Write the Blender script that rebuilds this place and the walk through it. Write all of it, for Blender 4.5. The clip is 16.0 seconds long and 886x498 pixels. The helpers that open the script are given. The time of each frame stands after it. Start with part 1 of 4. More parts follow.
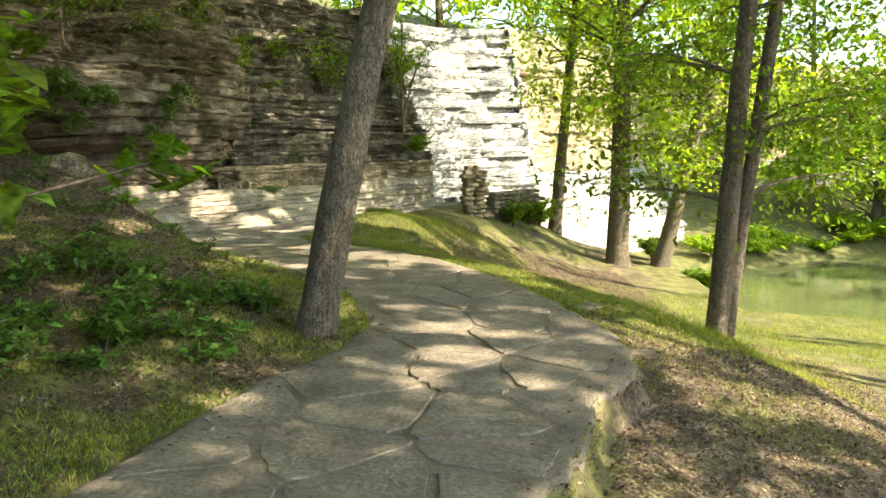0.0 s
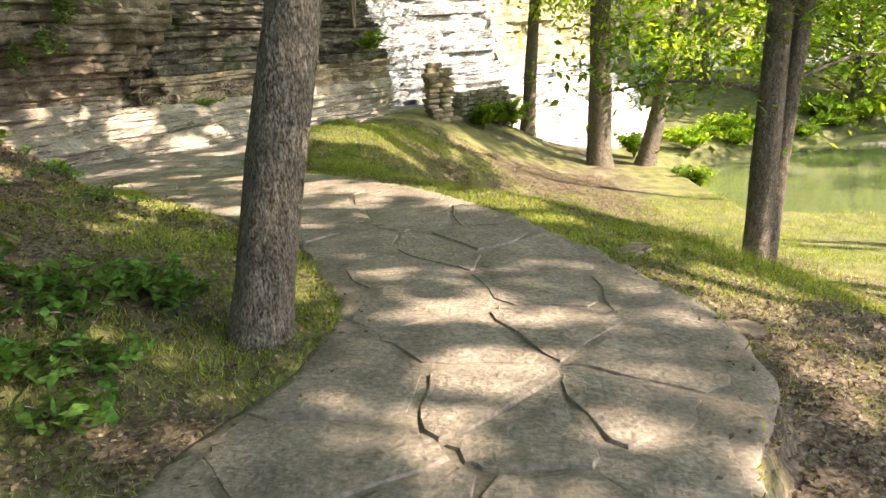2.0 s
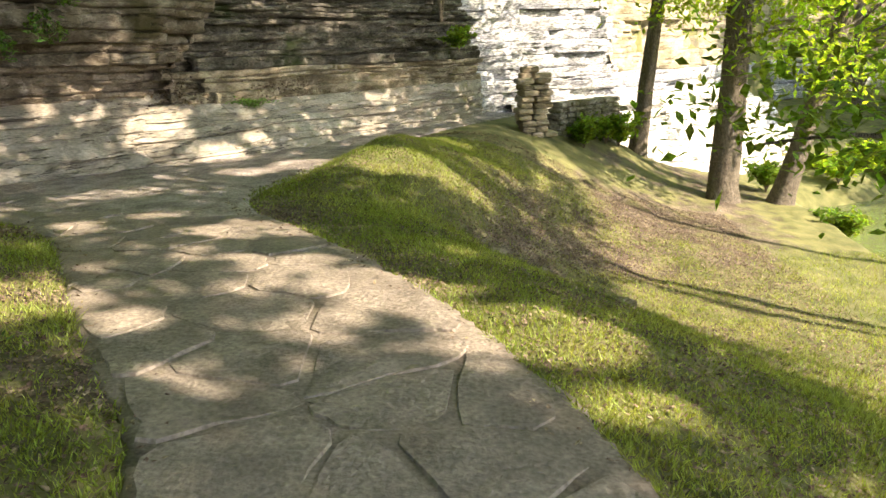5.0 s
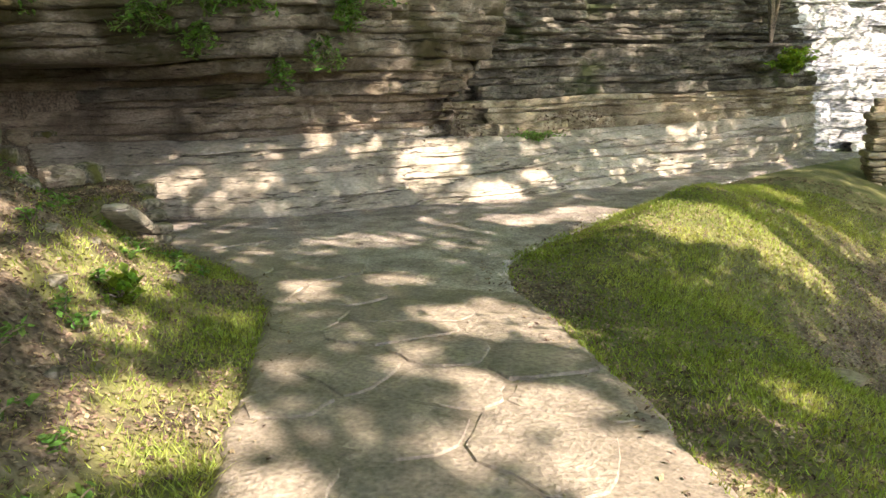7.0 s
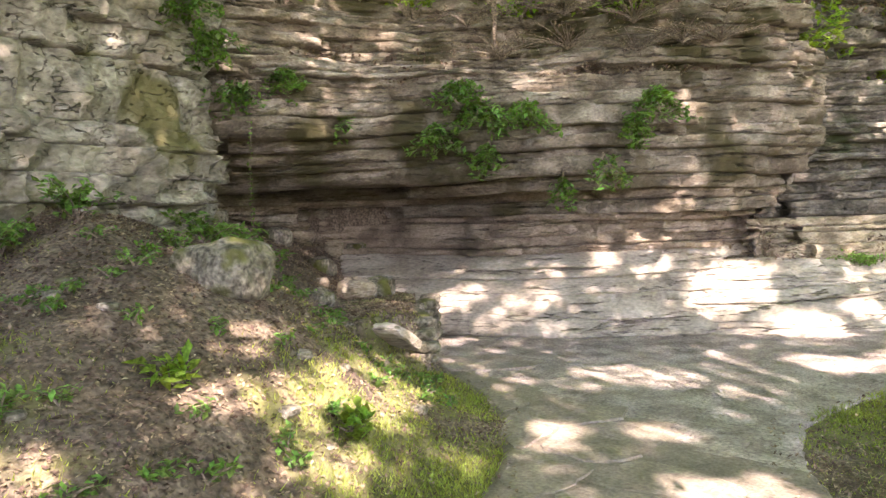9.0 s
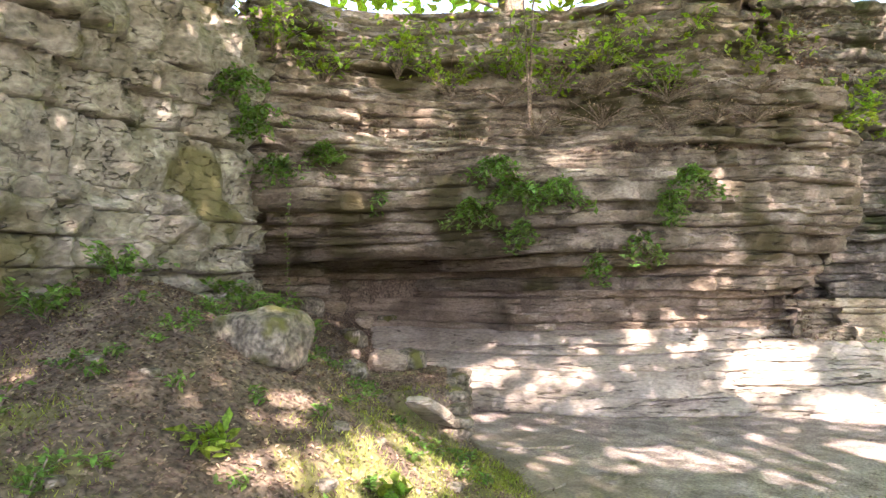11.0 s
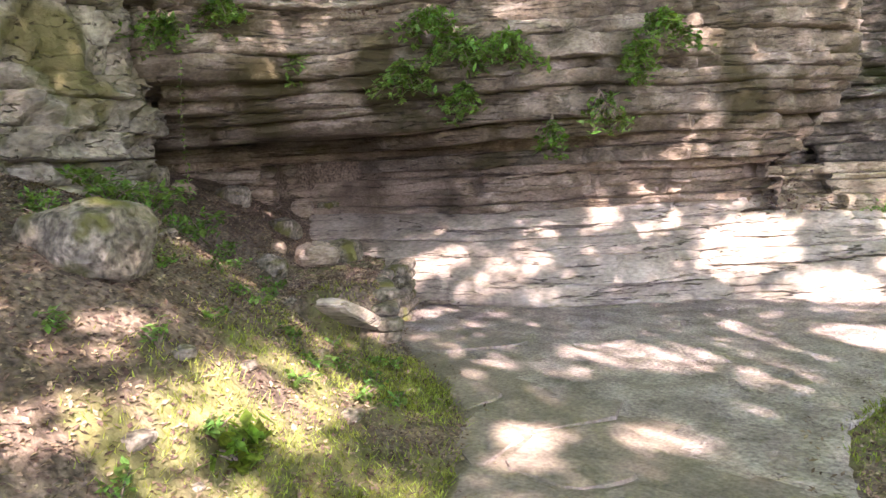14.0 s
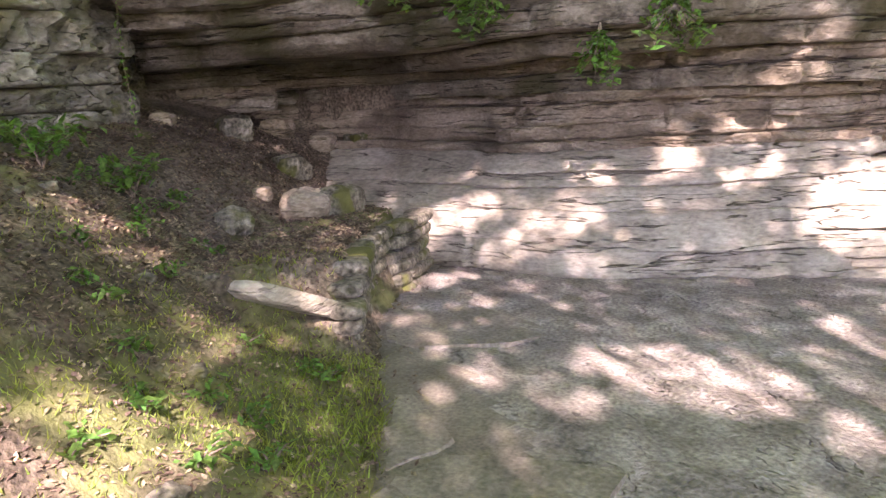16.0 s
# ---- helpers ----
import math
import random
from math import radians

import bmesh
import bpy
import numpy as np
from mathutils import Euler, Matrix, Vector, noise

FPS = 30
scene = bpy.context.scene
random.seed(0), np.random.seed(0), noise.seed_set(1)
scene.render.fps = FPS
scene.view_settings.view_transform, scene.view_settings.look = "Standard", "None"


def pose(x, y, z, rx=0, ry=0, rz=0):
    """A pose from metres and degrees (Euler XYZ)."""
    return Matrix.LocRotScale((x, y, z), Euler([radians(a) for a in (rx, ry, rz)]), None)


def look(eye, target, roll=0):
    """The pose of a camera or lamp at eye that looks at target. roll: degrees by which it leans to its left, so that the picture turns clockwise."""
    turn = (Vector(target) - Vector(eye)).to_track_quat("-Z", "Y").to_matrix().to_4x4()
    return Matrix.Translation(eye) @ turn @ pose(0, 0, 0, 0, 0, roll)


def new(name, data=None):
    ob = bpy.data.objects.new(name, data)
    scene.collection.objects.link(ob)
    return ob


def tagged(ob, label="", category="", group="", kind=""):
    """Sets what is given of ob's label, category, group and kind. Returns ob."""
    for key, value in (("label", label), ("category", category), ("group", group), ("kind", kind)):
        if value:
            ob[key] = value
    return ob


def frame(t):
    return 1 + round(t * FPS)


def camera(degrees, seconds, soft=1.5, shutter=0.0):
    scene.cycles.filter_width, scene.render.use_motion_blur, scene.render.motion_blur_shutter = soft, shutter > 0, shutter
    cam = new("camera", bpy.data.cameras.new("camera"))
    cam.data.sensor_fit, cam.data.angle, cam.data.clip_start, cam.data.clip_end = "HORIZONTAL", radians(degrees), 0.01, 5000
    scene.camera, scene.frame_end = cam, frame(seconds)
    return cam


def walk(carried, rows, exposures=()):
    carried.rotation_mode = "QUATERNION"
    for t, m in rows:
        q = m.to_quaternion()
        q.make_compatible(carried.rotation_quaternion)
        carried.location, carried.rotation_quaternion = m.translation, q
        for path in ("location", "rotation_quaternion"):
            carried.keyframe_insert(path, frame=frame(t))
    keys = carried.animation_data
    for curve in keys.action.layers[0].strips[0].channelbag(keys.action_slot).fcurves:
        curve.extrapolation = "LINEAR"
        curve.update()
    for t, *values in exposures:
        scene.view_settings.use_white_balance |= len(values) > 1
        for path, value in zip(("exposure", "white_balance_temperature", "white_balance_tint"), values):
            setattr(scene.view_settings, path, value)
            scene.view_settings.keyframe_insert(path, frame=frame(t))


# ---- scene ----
cam = camera(61.0, 16.0)
PATH = [
    (0, (0.009, -5.227, 1.151), (0.145, -3.244, 0.929), -2.1),
    (0.5, (-0.043, -4.646, 1.15), (0.085, -2.68, 0.809), -2.2),
    (1, (-0.074, -4.083, 1.12), (0.045, -2.144, 0.645), -2.2),
    (1.5, (-0.105, -3.528, 1.123), (0.063, -1.597, 0.627), -2.7),
    (2, (-0.086, -2.959, 1.168), (0.141, -1.032, 0.681), -5.0),
    (2.5, (-0.011, -2.377, 1.203), (0.233, -0.444, 0.752), -5.5),
    (3, (0.08, -1.793, 1.229), (0.366, 0.14, 0.8), -5.5),
    (3.2, (0.149, -1.573, 1.249), (0.446, 0.359, 0.827), -5.7),
    (5.3, (0.839, 0.358, 1.376), (0.711, 2.29, 0.878), -1.3),
    (5.5, (0.828, 0.558, 1.368), (0.654, 2.487, 0.869), -0.7),
    (6, (0.776, 1.046, 1.425), (0.53, 2.966, 0.921), -1.7),
    (6.5, (0.689, 1.594, 1.444), (0.151, 3.471, 1.012), -2.4),
    (7, (0.548, 2.017, 1.493), (-0.226, 3.815, 1.081), -1.9),
    (7.5, (0.468, 2.345, 1.541), (-0.438, 4.081, 1.134), -2.3),
    (8, (0.53, 2.567, 1.599), (-0.681, 4.127, 1.288), -1.6),
    (8.5, (0.6, 2.69, 1.634), (-0.724, 4.167, 1.374), -1.3),
    (9, (0.628, 2.686, 1.668), (-0.824, 4.057, 1.552), -2.0),
    (9.5, (0.608, 2.673, 1.664), (-0.868, 4.022, 1.71), -0.9),
    (11.8, (0.47, 2.593, 1.656), (-1.032, 3.912, 1.739), -0.8),
    (12, (0.439, 2.606, 1.648), (-1.054, 3.937, 1.681), -0.9),
    (12.5, (0.39, 2.772, 1.629), (-1.095, 4.109, 1.577), -1.3),
    (13, (0.317, 3.06, 1.611), (-1.157, 4.401, 1.442), -1.6),
    (13.5, (0.14, 3.429, 1.583), (-1.331, 4.768, 1.371), -2.1),
    (14, (-0.005, 3.881, 1.586), (-1.474, 5.218, 1.357), -3.1),
    (14.5, (-0.118, 4.372, 1.596), (-1.639, 5.643, 1.33), -2.8),
    (15, (-0.301, 4.862, 1.597), (-1.861, 6.078, 1.295), -2.8),
    (15.5, (-0.488, 5.368, 1.592), (-2.12, 6.462, 1.22), -3.4),
    (16, (-0.764, 5.786, 1.6), (-2.404, 6.851, 1.181), -3.2),
]
walk(cam, [(t, look(eye, target, roll)) for t, eye, target, roll in PATH],
     exposures=[(0, 2.3, 7350, 8), (1.5, 2.45, 7100, 19), (3.2, 2.4, 7000, 19), (5.5, 2.25, 7050, 17), (7.5, 2.7, 6600, 22), (9.5, 3.4, 6450, 34), (12, 3.4, 6350, 36), (16, 3.2, 6200, 43)])


# ---------------------------------------------------------------- light
TO_SUN = Vector((0.80, -0.36, 0.66)).normalized()
sun_elev = math.asin(TO_SUN.z)
sun_azim = math.atan2(TO_SUN.x, TO_SUN.y)
world = bpy.data.worlds.new("sky")
scene.world = world
world.use_nodes = True
wn = world.node_tree
sky = wn.nodes.new("ShaderNodeTexSky")
sky.sky_type = "NISHITA"
sky.sun_disc = False
sky.sun_elevation = sun_elev
sky.sun_rotation = sun_azim
wn.links.new(sky.outputs[0], wn.nodes["Background"].inputs[0])
wn.nodes["Background"].inputs[1].default_value = 0.14
lamp = bpy.data.lights.new("sun", "SUN")
lamp.energy = 3.6
lamp.angle = radians(0.53)
lamp.color = (1.0, 0.90, 0.72)
sun = new("sun", lamp)
sun.matrix_world = look(TO_SUN * 60, (0, 0, 0))


# ---------------------------------------------------------------- materials
def material(name, colours, scale=4.0, rough=0.85, bump=0.4, fine=40.0, spec=0.3, island=0.0, stretch=(1, 1, 1),
             translucent=0.0, blotch=None, spread=1.0, crack=None, deep=0.03, grain_mix=0.7):
    """Two or three colours mixed by large and fine noise, with a relief of two scales."""
    m = bpy.data.materials.new(name)
    m.use_nodes = True
    t = m.node_tree
    n, l = t.nodes, t.links
    b = n["Principled BSDF"]
    b.inputs["Roughness"].default_value = rough
    b.inputs["Specular IOR Level"].default_value = spec
    co = n.new("ShaderNodeNewGeometry")
    mp = n.new("ShaderNodeMapping")
    mp.inputs["Scale"].default_value = stretch
    l.new(co.outputs["Position"], mp.inputs["Vector"])
    big = n.new("ShaderNodeTexNoise")
    big.inputs["Scale"].default_value = scale
    big.inputs["Detail"].default_value = 8
    big.inputs["Roughness"].default_value = 0.65
    l.new(mp.outputs[0], big.inputs["Vector"])
    small = n.new("ShaderNodeTexNoise")
    small.inputs["Scale"].default_value = fine
    small.inputs["Detail"].default_value = 5
    l.new(mp.outputs[0], small.inputs["Vector"])
    ramp = n.new("ShaderNodeValToRGB")
    e = ramp.color_ramp.elements
    e[0].position, e[1].position = 0.5 - 0.18 * spread, 0.5 + 0.18 * spread
    e[0].color, e[1].color = (*colours[0], 1), (*colours[-1], 1)
    if len(colours) == 3:
        k = e.new(0.5)
        k.color = (*colours[1], 1)
    l.new(big.outputs[0], ramp.inputs[0])
    mix = n.new("ShaderNodeMix")
    mix.data_type, mix.blend_type = "RGBA", "OVERLAY"
    mix.inputs["Factor"].default_value = grain_mix
    grain = n.new("ShaderNodeMapRange")
    grain.inputs["From Min"].default_value, grain.inputs["From Max"].default_value = 0.3, 0.7
    l.new(small.outputs[0], grain.inputs["Value"])
    l.new(ramp.outputs[0], mix.inputs["A"])
    l.new(grain.outputs[0], mix.inputs["B"])
    col = mix.outputs["Result"]
    if blotch:
        sp = n.new("ShaderNodeTexNoise")
        sp.inputs["Scale"].default_value = blotch[1]
        sp.inputs["Detail"].default_value = 6
        l.new(co.outputs["Position"], sp.inputs["Vector"])
        r2 = n.new("ShaderNodeValToRGB")
        r2.color_ramp.elements[0].position, r2.color_ramp.elements[1].position = blotch[2], blotch[2] + 0.1
        l.new(sp.outputs[0], r2.inputs[0])
        m2 = n.new("ShaderNodeMix")
        m2.data_type = "RGBA"
        l.new(r2.outputs[0], m2.inputs["Factor"])
        l.new(col, m2.inputs["A"])
        m2.inputs["B"].default_value = (*blotch[0], 1)
        col = m2.outputs["Result"]
    line = None
    if crack:
        # thin wandering lines: the contour of a stretched noise
        c_stretch, c_scale, c_width, c_dark = crack
        cm = n.new("ShaderNodeMapping")
        cm.inputs["Scale"].default_value = c_stretch
        l.new(co.outputs["Position"], cm.inputs["Vector"])
        cn = n.new("ShaderNodeTexNoise")
        cn.inputs["Scale"].default_value = c_scale
        cn.inputs["Detail"].default_value = 4
        cn.inputs["Roughness"].default_value = 0.6
        l.new(cm.outputs[0], cn.inputs["Vector"])
        wrap = n.new("ShaderNodeMath")
        wrap.operation = "PINGPONG"
        wrap.inputs[1].default_value = 0.09
        l.new(cn.outputs[0], wrap.inputs[0])
        cr = n.new("ShaderNodeMapRange")
        cr.inputs["From Min"].default_value, cr.inputs["From Max"].default_value = 0.0, c_width
        l.new(wrap.outputs[0], cr.inputs["Value"])
        line = cr.outputs[0]
        dk = n.new("ShaderNodeMix")
        dk.data_type = "RGBA"
        l.new(line, dk.inputs["Factor"])
        shade = n.new("ShaderNodeMix")
        shade.data_type, shade.blend_type = "RGBA", "MULTIPLY"
        shade.inputs["Factor"].default_value = 1.0
        l.new(col, shade.inputs["A"])
        shade.inputs["B"].default_value = (c_dark, c_dark, c_dark, 1)
        l.new(shade.outputs["Result"], dk.inputs["A"])
        l.new(col, dk.inputs["B"])
        col = dk.outputs["Result"]
    if island:
        hs = n.new("ShaderNodeHueSaturation")
        mr = n.new("ShaderNodeMapRange")
        mr.inputs["To Min"].default_value, mr.inputs["To Max"].default_value = 1 - island, 1 + island
        l.new(co.outputs["Random Per Island"], mr.inputs["Value"])
        l.new(mr.outputs[0], hs.inputs["Value"])
        mh = n.new("ShaderNodeMapRange")
        mh.inputs["To Min"].default_value, mh.inputs["To Max"].default_value = 0.5 - island * 0.06, 0.5 + island * 0.06
        l.new(co.outputs["Random Per Island"], mh.inputs["Value"])
        l.new(mh.outputs[0], hs.inputs["Hue"])
        l.new(col, hs.inputs["Color"])
        col = hs.outputs[0]
    l.new(col, b.inputs["Base Color"])
    if bump:
        b1 = n.new("ShaderNodeBump")
        b1.inputs["Strength"].default_value = bump
        b1.inputs["Distance"].default_value = deep
        l.new(big.outputs[0], b1.inputs["Height"])
        b2 = n.new("ShaderNodeBump")
        b2.inputs["Strength"].default_value = bump
        b2.inputs["Distance"].default_value = deep * 0.35
        l.new(small.outputs[0], b2.inputs["Height"])
        l.new(b1.outputs[0], b2.inputs["Normal"])
        l.new(b2.outputs[0], b.inputs["Normal"])
        if line is not None:
            b3 = n.new("ShaderNodeBump")
            b3.inputs["Strength"].default_value = 1.0
            b3.inputs["Distance"].default_value = deep
            l.new(line, b3.inputs["Height"])
            l.new(b2.outputs[0], b3.inputs["Normal"])
            l.new(b3.outputs[0], b.inputs["Normal"])
    if translucent:
        tr = n.new("ShaderNodeBsdfTranslucent")
        br = n.new("ShaderNodeMix")
        br.data_type, br.blend_type = "RGBA", "MULTIPLY"
        br.inputs["Factor"].default_value = 1.0
        br.inputs["B"].default_value = (2.0, 1.85, 0.6, 1)
        l.new(col, br.inputs["A"])
        l.new(br.outputs["Result"], tr.inputs["Color"])
        ad = n.new("ShaderNodeMixShader")
        ad.inputs[0].default_value = translucent
        l.new(b.outputs[0], ad.inputs[1])
        l.new(tr.outputs[0], ad.inputs[2])
        l.new(ad.outputs[0], n["Material Output"].inputs[0])
    return m


H_CRACK = ((0.35, 0.35, 6.5), 1.0, 0.009, 0.4)
M_ROCK = material("bedded_limestone", [(0.11, 0.093, 0.062), (0.23, 0.2, 0.146), (0.42, 0.38, 0.30)], 1.8, 0.9, 1.0, 22, grain_mix=0.3, stretch=(1, 1, 2.0),
                  blotch=((0.085, 0.078, 0.035), 0.9, 0.52), island=0.3, crack=H_CRACK, deep=0.06)
M_BENCH = material("washed_limestone", [(0.22, 0.194, 0.152), (0.325, 0.29, 0.236), (0.43, 0.39, 0.325)], 1.5, 0.85, 0.9, 20, stretch=(0.8, 0.8, 2.4), island=0.10, grain_mix=0.28,
                   crack=((0.35, 0.35, 5.0), 1.2, 0.010, 0.35), deep=0.04)
M_TAN = material("tan_limestone", [(0.17, 0.135, 0.09), (0.29, 0.24, 0.17), (0.41, 0.355, 0.265)], 1.6, 0.9, 1.0, 22, grain_mix=0.3, stretch=(1, 1, 2.2),
                 blotch=((0.13, 0.112, 0.075), 1.0, 0.58), island=0.3, crack=H_CRACK, deep=0.05)
M_PALE = material("pale_limestone", [(0.13, 0.115, 0.085), (0.23, 0.21, 0.17), (0.36, 0.335, 0.28)], 1.8, 0.9, 1.0, 14, grain_mix=0.4, stretch=(1, 1, 1.6),
                  blotch=((0.12, 0.11, 0.05), 0.9, 0.56), island=0.15, crack=((0.8, 0.8, 2.2), 1.4, 0.007, 0.5), deep=0.07)
M_BOULDER = material("mossy_boulder", [(0.075, 0.068, 0.048), (0.15, 0.135, 0.105), (0.26, 0.235, 0.19)], 5.0, 0.95, 1.0, 26, blotch=((0.10, 0.105, 0.03), 3.0, 0.52), deep=0.05)
M_DARK = material("weathered_limestone", [(0.045, 0.04, 0.033), (0.10, 0.09, 0.074), (0.22, 0.20, 0.165)], 1.7, 0.9, 1.0, 16, grain_mix=0.45, stretch=(1, 1, 2),
                  blotch=((0.05, 0.06, 0.025), 0.9, 0.57), island=0.3, crack=H_CRACK, deep=0.06)
M_WALL = material("pale_wet_limestone", [(0.19, 0.20, 0.23), (0.32, 0.325, 0.335), (0.46, 0.455, 0.44)], 0.9, 0.6, 1.0, 9, stretch=(1, 1, 3), island=0.12, crack=H_CRACK, deep=0.07)
M_BED = material("path_concrete", [(0.13, 0.11, 0.088), (0.19, 0.162, 0.132), (0.26, 0.222, 0.182)], 2.6, 0.9, 0.9, 45, deep=0.02, grain_mix=0.32)
M_STONE = material("flagstone", [(0.15, 0.127, 0.104), (0.215, 0.184, 0.152), (0.295, 0.252, 0.208)], 3.2, 0.85, 1.0, 34, island=0.14, deep=0.035, grain_mix=0.32)
M_GRAVEL = material("gritty_bedrock", [(0.15, 0.126, 0.11), (0.265, 0.23, 0.205), (0.40, 0.355, 0.32)], 3.0, 0.95, 1.0, 38, grain_mix=0.4, crack=((1, 2.2, 1), 1.1, 0.004, 0.6), deep=0.06)
M_APRON = material("bleached_limestone", [(0.36, 0.345, 0.31), (0.52, 0.505, 0.47), (0.68, 0.665, 0.63)], 1.2, 0.7, 1.0, 8, stretch=(1, 1, 3), island=0.15, deep=0.05)
M_BARK = material("grey_brown_bark", [(0.10, 0.082, 0.06), (0.165, 0.138, 0.105), (0.25, 0.215, 0.17)], 26, 0.95, 1.0, 110, stretch=(1, 1, 0.4), crack=((1, 1, 0.22), 40, 0.025, 0.62), deep=0.02)
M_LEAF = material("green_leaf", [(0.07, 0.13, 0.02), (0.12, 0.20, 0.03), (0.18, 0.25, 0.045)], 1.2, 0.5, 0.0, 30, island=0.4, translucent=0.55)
# lit copy of green_leaf: sunshine put into its brighter, yellower colour
M_SUNLIT_TINT = material("sunlit_leaf_tint", [(0.15, 0.24, 0.03), (0.22, 0.325, 0.045), (0.30, 0.39, 0.06)], 0.5, 0.5, 0.0, 30, island=0.4, translucent=0.65)
M_IVY = material("ivy_leaf", [(0.05, 0.11, 0.025), (0.085, 0.17, 0.035), (0.13, 0.23, 0.06)], 3, 0.5, 0.0, 30, island=0.4, translucent=0.35)
M_GRASS = material("grass_blade", [(0.11, 0.155, 0.034), (0.185, 0.235, 0.052), (0.30, 0.32, 0.105)], 0.8, 0.6, 0.0, 30, island=0.35, translucent=0.4)
M_LITTER = material("dead_leaf", [(0.08, 0.054, 0.037), (0.155, 0.11, 0.077), (0.27, 0.205, 0.15)], 8, 0.9, 0.0, 60, island=0.6)
M_SHRUB = material("dry_twig", [(0.13, 0.10, 0.075), (0.22, 0.18, 0.14)], 6, 0.95, 0.3, 40)


def ground_material():
    """Soil and litter, with turf where the sheet's own mask says that grass grows."""
    m = material("soil_and_turf", [(0.06, 0.046, 0.033), (0.115, 0.09, 0.066), (0.20, 0.16, 0.12)], 2.2, 0.95, 1.0, 28, deep=0.05)
    n, l = m.node_tree.nodes, m.node_tree.links
    b = n["Principled BSDF"]
    soil = b.inputs["Base Color"].links[0].from_socket
    at = n.new("ShaderNodeAttribute")
    at.attribute_name = "turf"
    ns = n.new("ShaderNodeTexNoise")
    ns.inputs["Scale"].default_value = 3.0
    ns.inputs["Detail"].default_value = 9
    co = n.new("ShaderNodeNewGeometry")
    l.new(co.outputs["Position"], ns.inputs["Vector"])
    rg = n.new("ShaderNodeValToRGB")
    rg.color_ramp.elements[0].position, rg.color_ramp.elements[1].position = 0.3, 0.7
    rg.color_ramp.elements[0].color = (0.075, 0.085, 0.03, 1)
    rg.color_ramp.elements[1].color = (0.19, 0.18, 0.075, 1)
    l.new(ns.outputs[0], rg.inputs[0])
    ad = n.new("ShaderNodeMath")
    ad.operation = "ADD"
    l.new(at.outputs["Fac"], ad.inputs[0])
    l.new(ns.outputs[0], ad.inputs[1])
    ms = n.new("ShaderNodeMapRange")
    ms.inputs["From Min"].default_value, ms.inputs["From Max"].default_value = 0.85, 1.15
    l.new(ad.outputs[0], ms.inputs["Value"])
    mx = n.new("ShaderNodeMix")
    mx.data_type = "RGBA"
    l.new(ms.outputs[0], mx.inputs["Factor"])
    l.new(soil, mx.inputs["A"])
    l.new(rg.outputs[0], mx.inputs["B"])
    l.new(mx.outputs["Result"], b.inputs["Base Color"])
    return m


M_GROUND = ground_material()


def water_material():
    m = bpy.data.materials.new("pond_water")
    m.use_nodes = True
    n, l = m.node_tree.nodes, m.node_tree.links
    b = n["Principled BSDF"]
    b.inputs["Base Color"].default_value = (0.115, 0.14, 0.06, 1)
    b.inputs["Roughness"].default_value = 0.06
    b.inputs["IOR"].default_value = 1.33
    w = n.new("ShaderNodeTexNoise")
    w.inputs["Scale"].default_value = 2.5
    bp = n.new("ShaderNodeBump")
    bp.inputs["Strength"].default_value = 0.12
    bp.inputs["Distance"].default_value = 0.05
    co = n.new("ShaderNodeNewGeometry")
    l.new(co.outputs["Position"], w.inputs["Vector"])
    l.new(w.outputs[0], bp.inputs["Height"])
    l.new(bp.outputs[0], b.inputs["Normal"])
    return m


M_WATER = water_material()


# ---------------------------------------------------------------- mesh helpers
def mesh_from(name, verts, faces, mat, smooth=False):
    """A mesh from arrays; faces all have the same number of corners, or are a list."""
    me = bpy.data.meshes.new(name)
    verts = np.asarray(verts, dtype=np.float32).reshape(-1, 3)
    if isinstance(faces, np.ndarray):
        k = faces.shape[1]
        me.vertices.add(len(verts))
        me.vertices.foreach_set("co", verts.ravel())
        me.loops.add(faces.size)
        me.loops.foreach_set("vertex_index", faces.astype(np.int32).ravel())
        me.polygons.add(len(faces))
        me.polygons.foreach_set("loop_start", np.arange(0, faces.size, k, dtype=np.int32))
        me.update(calc_edges=True)
    else:
        me.from_pydata([tuple(map(float, v)) for v in verts], [], faces)
        me.update()
    if smooth:
        me.polygons.foreach_set("use_smooth", np.ones(len(me.polygons), dtype=bool))
    me.materials.append(mat)
    return me


def part(name, me, parent=None, label=""):
    ob = new(name, me)
    if parent is not None:
        ob.parent = parent
    return tagged(ob, label)


def empty(name, place=(0, 0, 0)):
    ob = new(name)
    ob.location = place
    return ob


def grid_faces(rows, cols):
    i = np.arange(rows * cols).reshape(rows, cols)
    return np.stack([i[:-1, :-1], i[:-1, 1:], i[1:, 1:], i[1:, :-1]], -1).reshape(-1, 4)


rng = np.random.default_rng(7)
TAB = rng.random((64, 64))


def vnoise(x, y):
    """Smooth value noise on arrays, from -1 to 1."""
    xi, yi = np.floor(x).astype(int), np.floor(y).astype(int)
    u, v = x - xi, y - yi
    u, v = u * u * (3 - 2 * u), v * v * (3 - 2 * v)
    a, b = TAB[xi % 64, yi % 64], TAB[(xi + 1) % 64, yi % 64]
    c, d = TAB[xi % 64, (yi + 1) % 64], TAB[(xi + 1) % 64, (yi + 1) % 64]
    return 2 * ((a * (1 - u) + b * u) * (1 - v) + (c * (1 - u) + d * u) * v) - 1


def fbm(x, y, octaves=4):
    s, a = 0, 1.0
    for k in range(octaves):
        s = s + a * vnoise(x * 2 ** k + 17.3 * k, y * 2 ** k + 5.1 * k)
        a *= 0.5
    return s


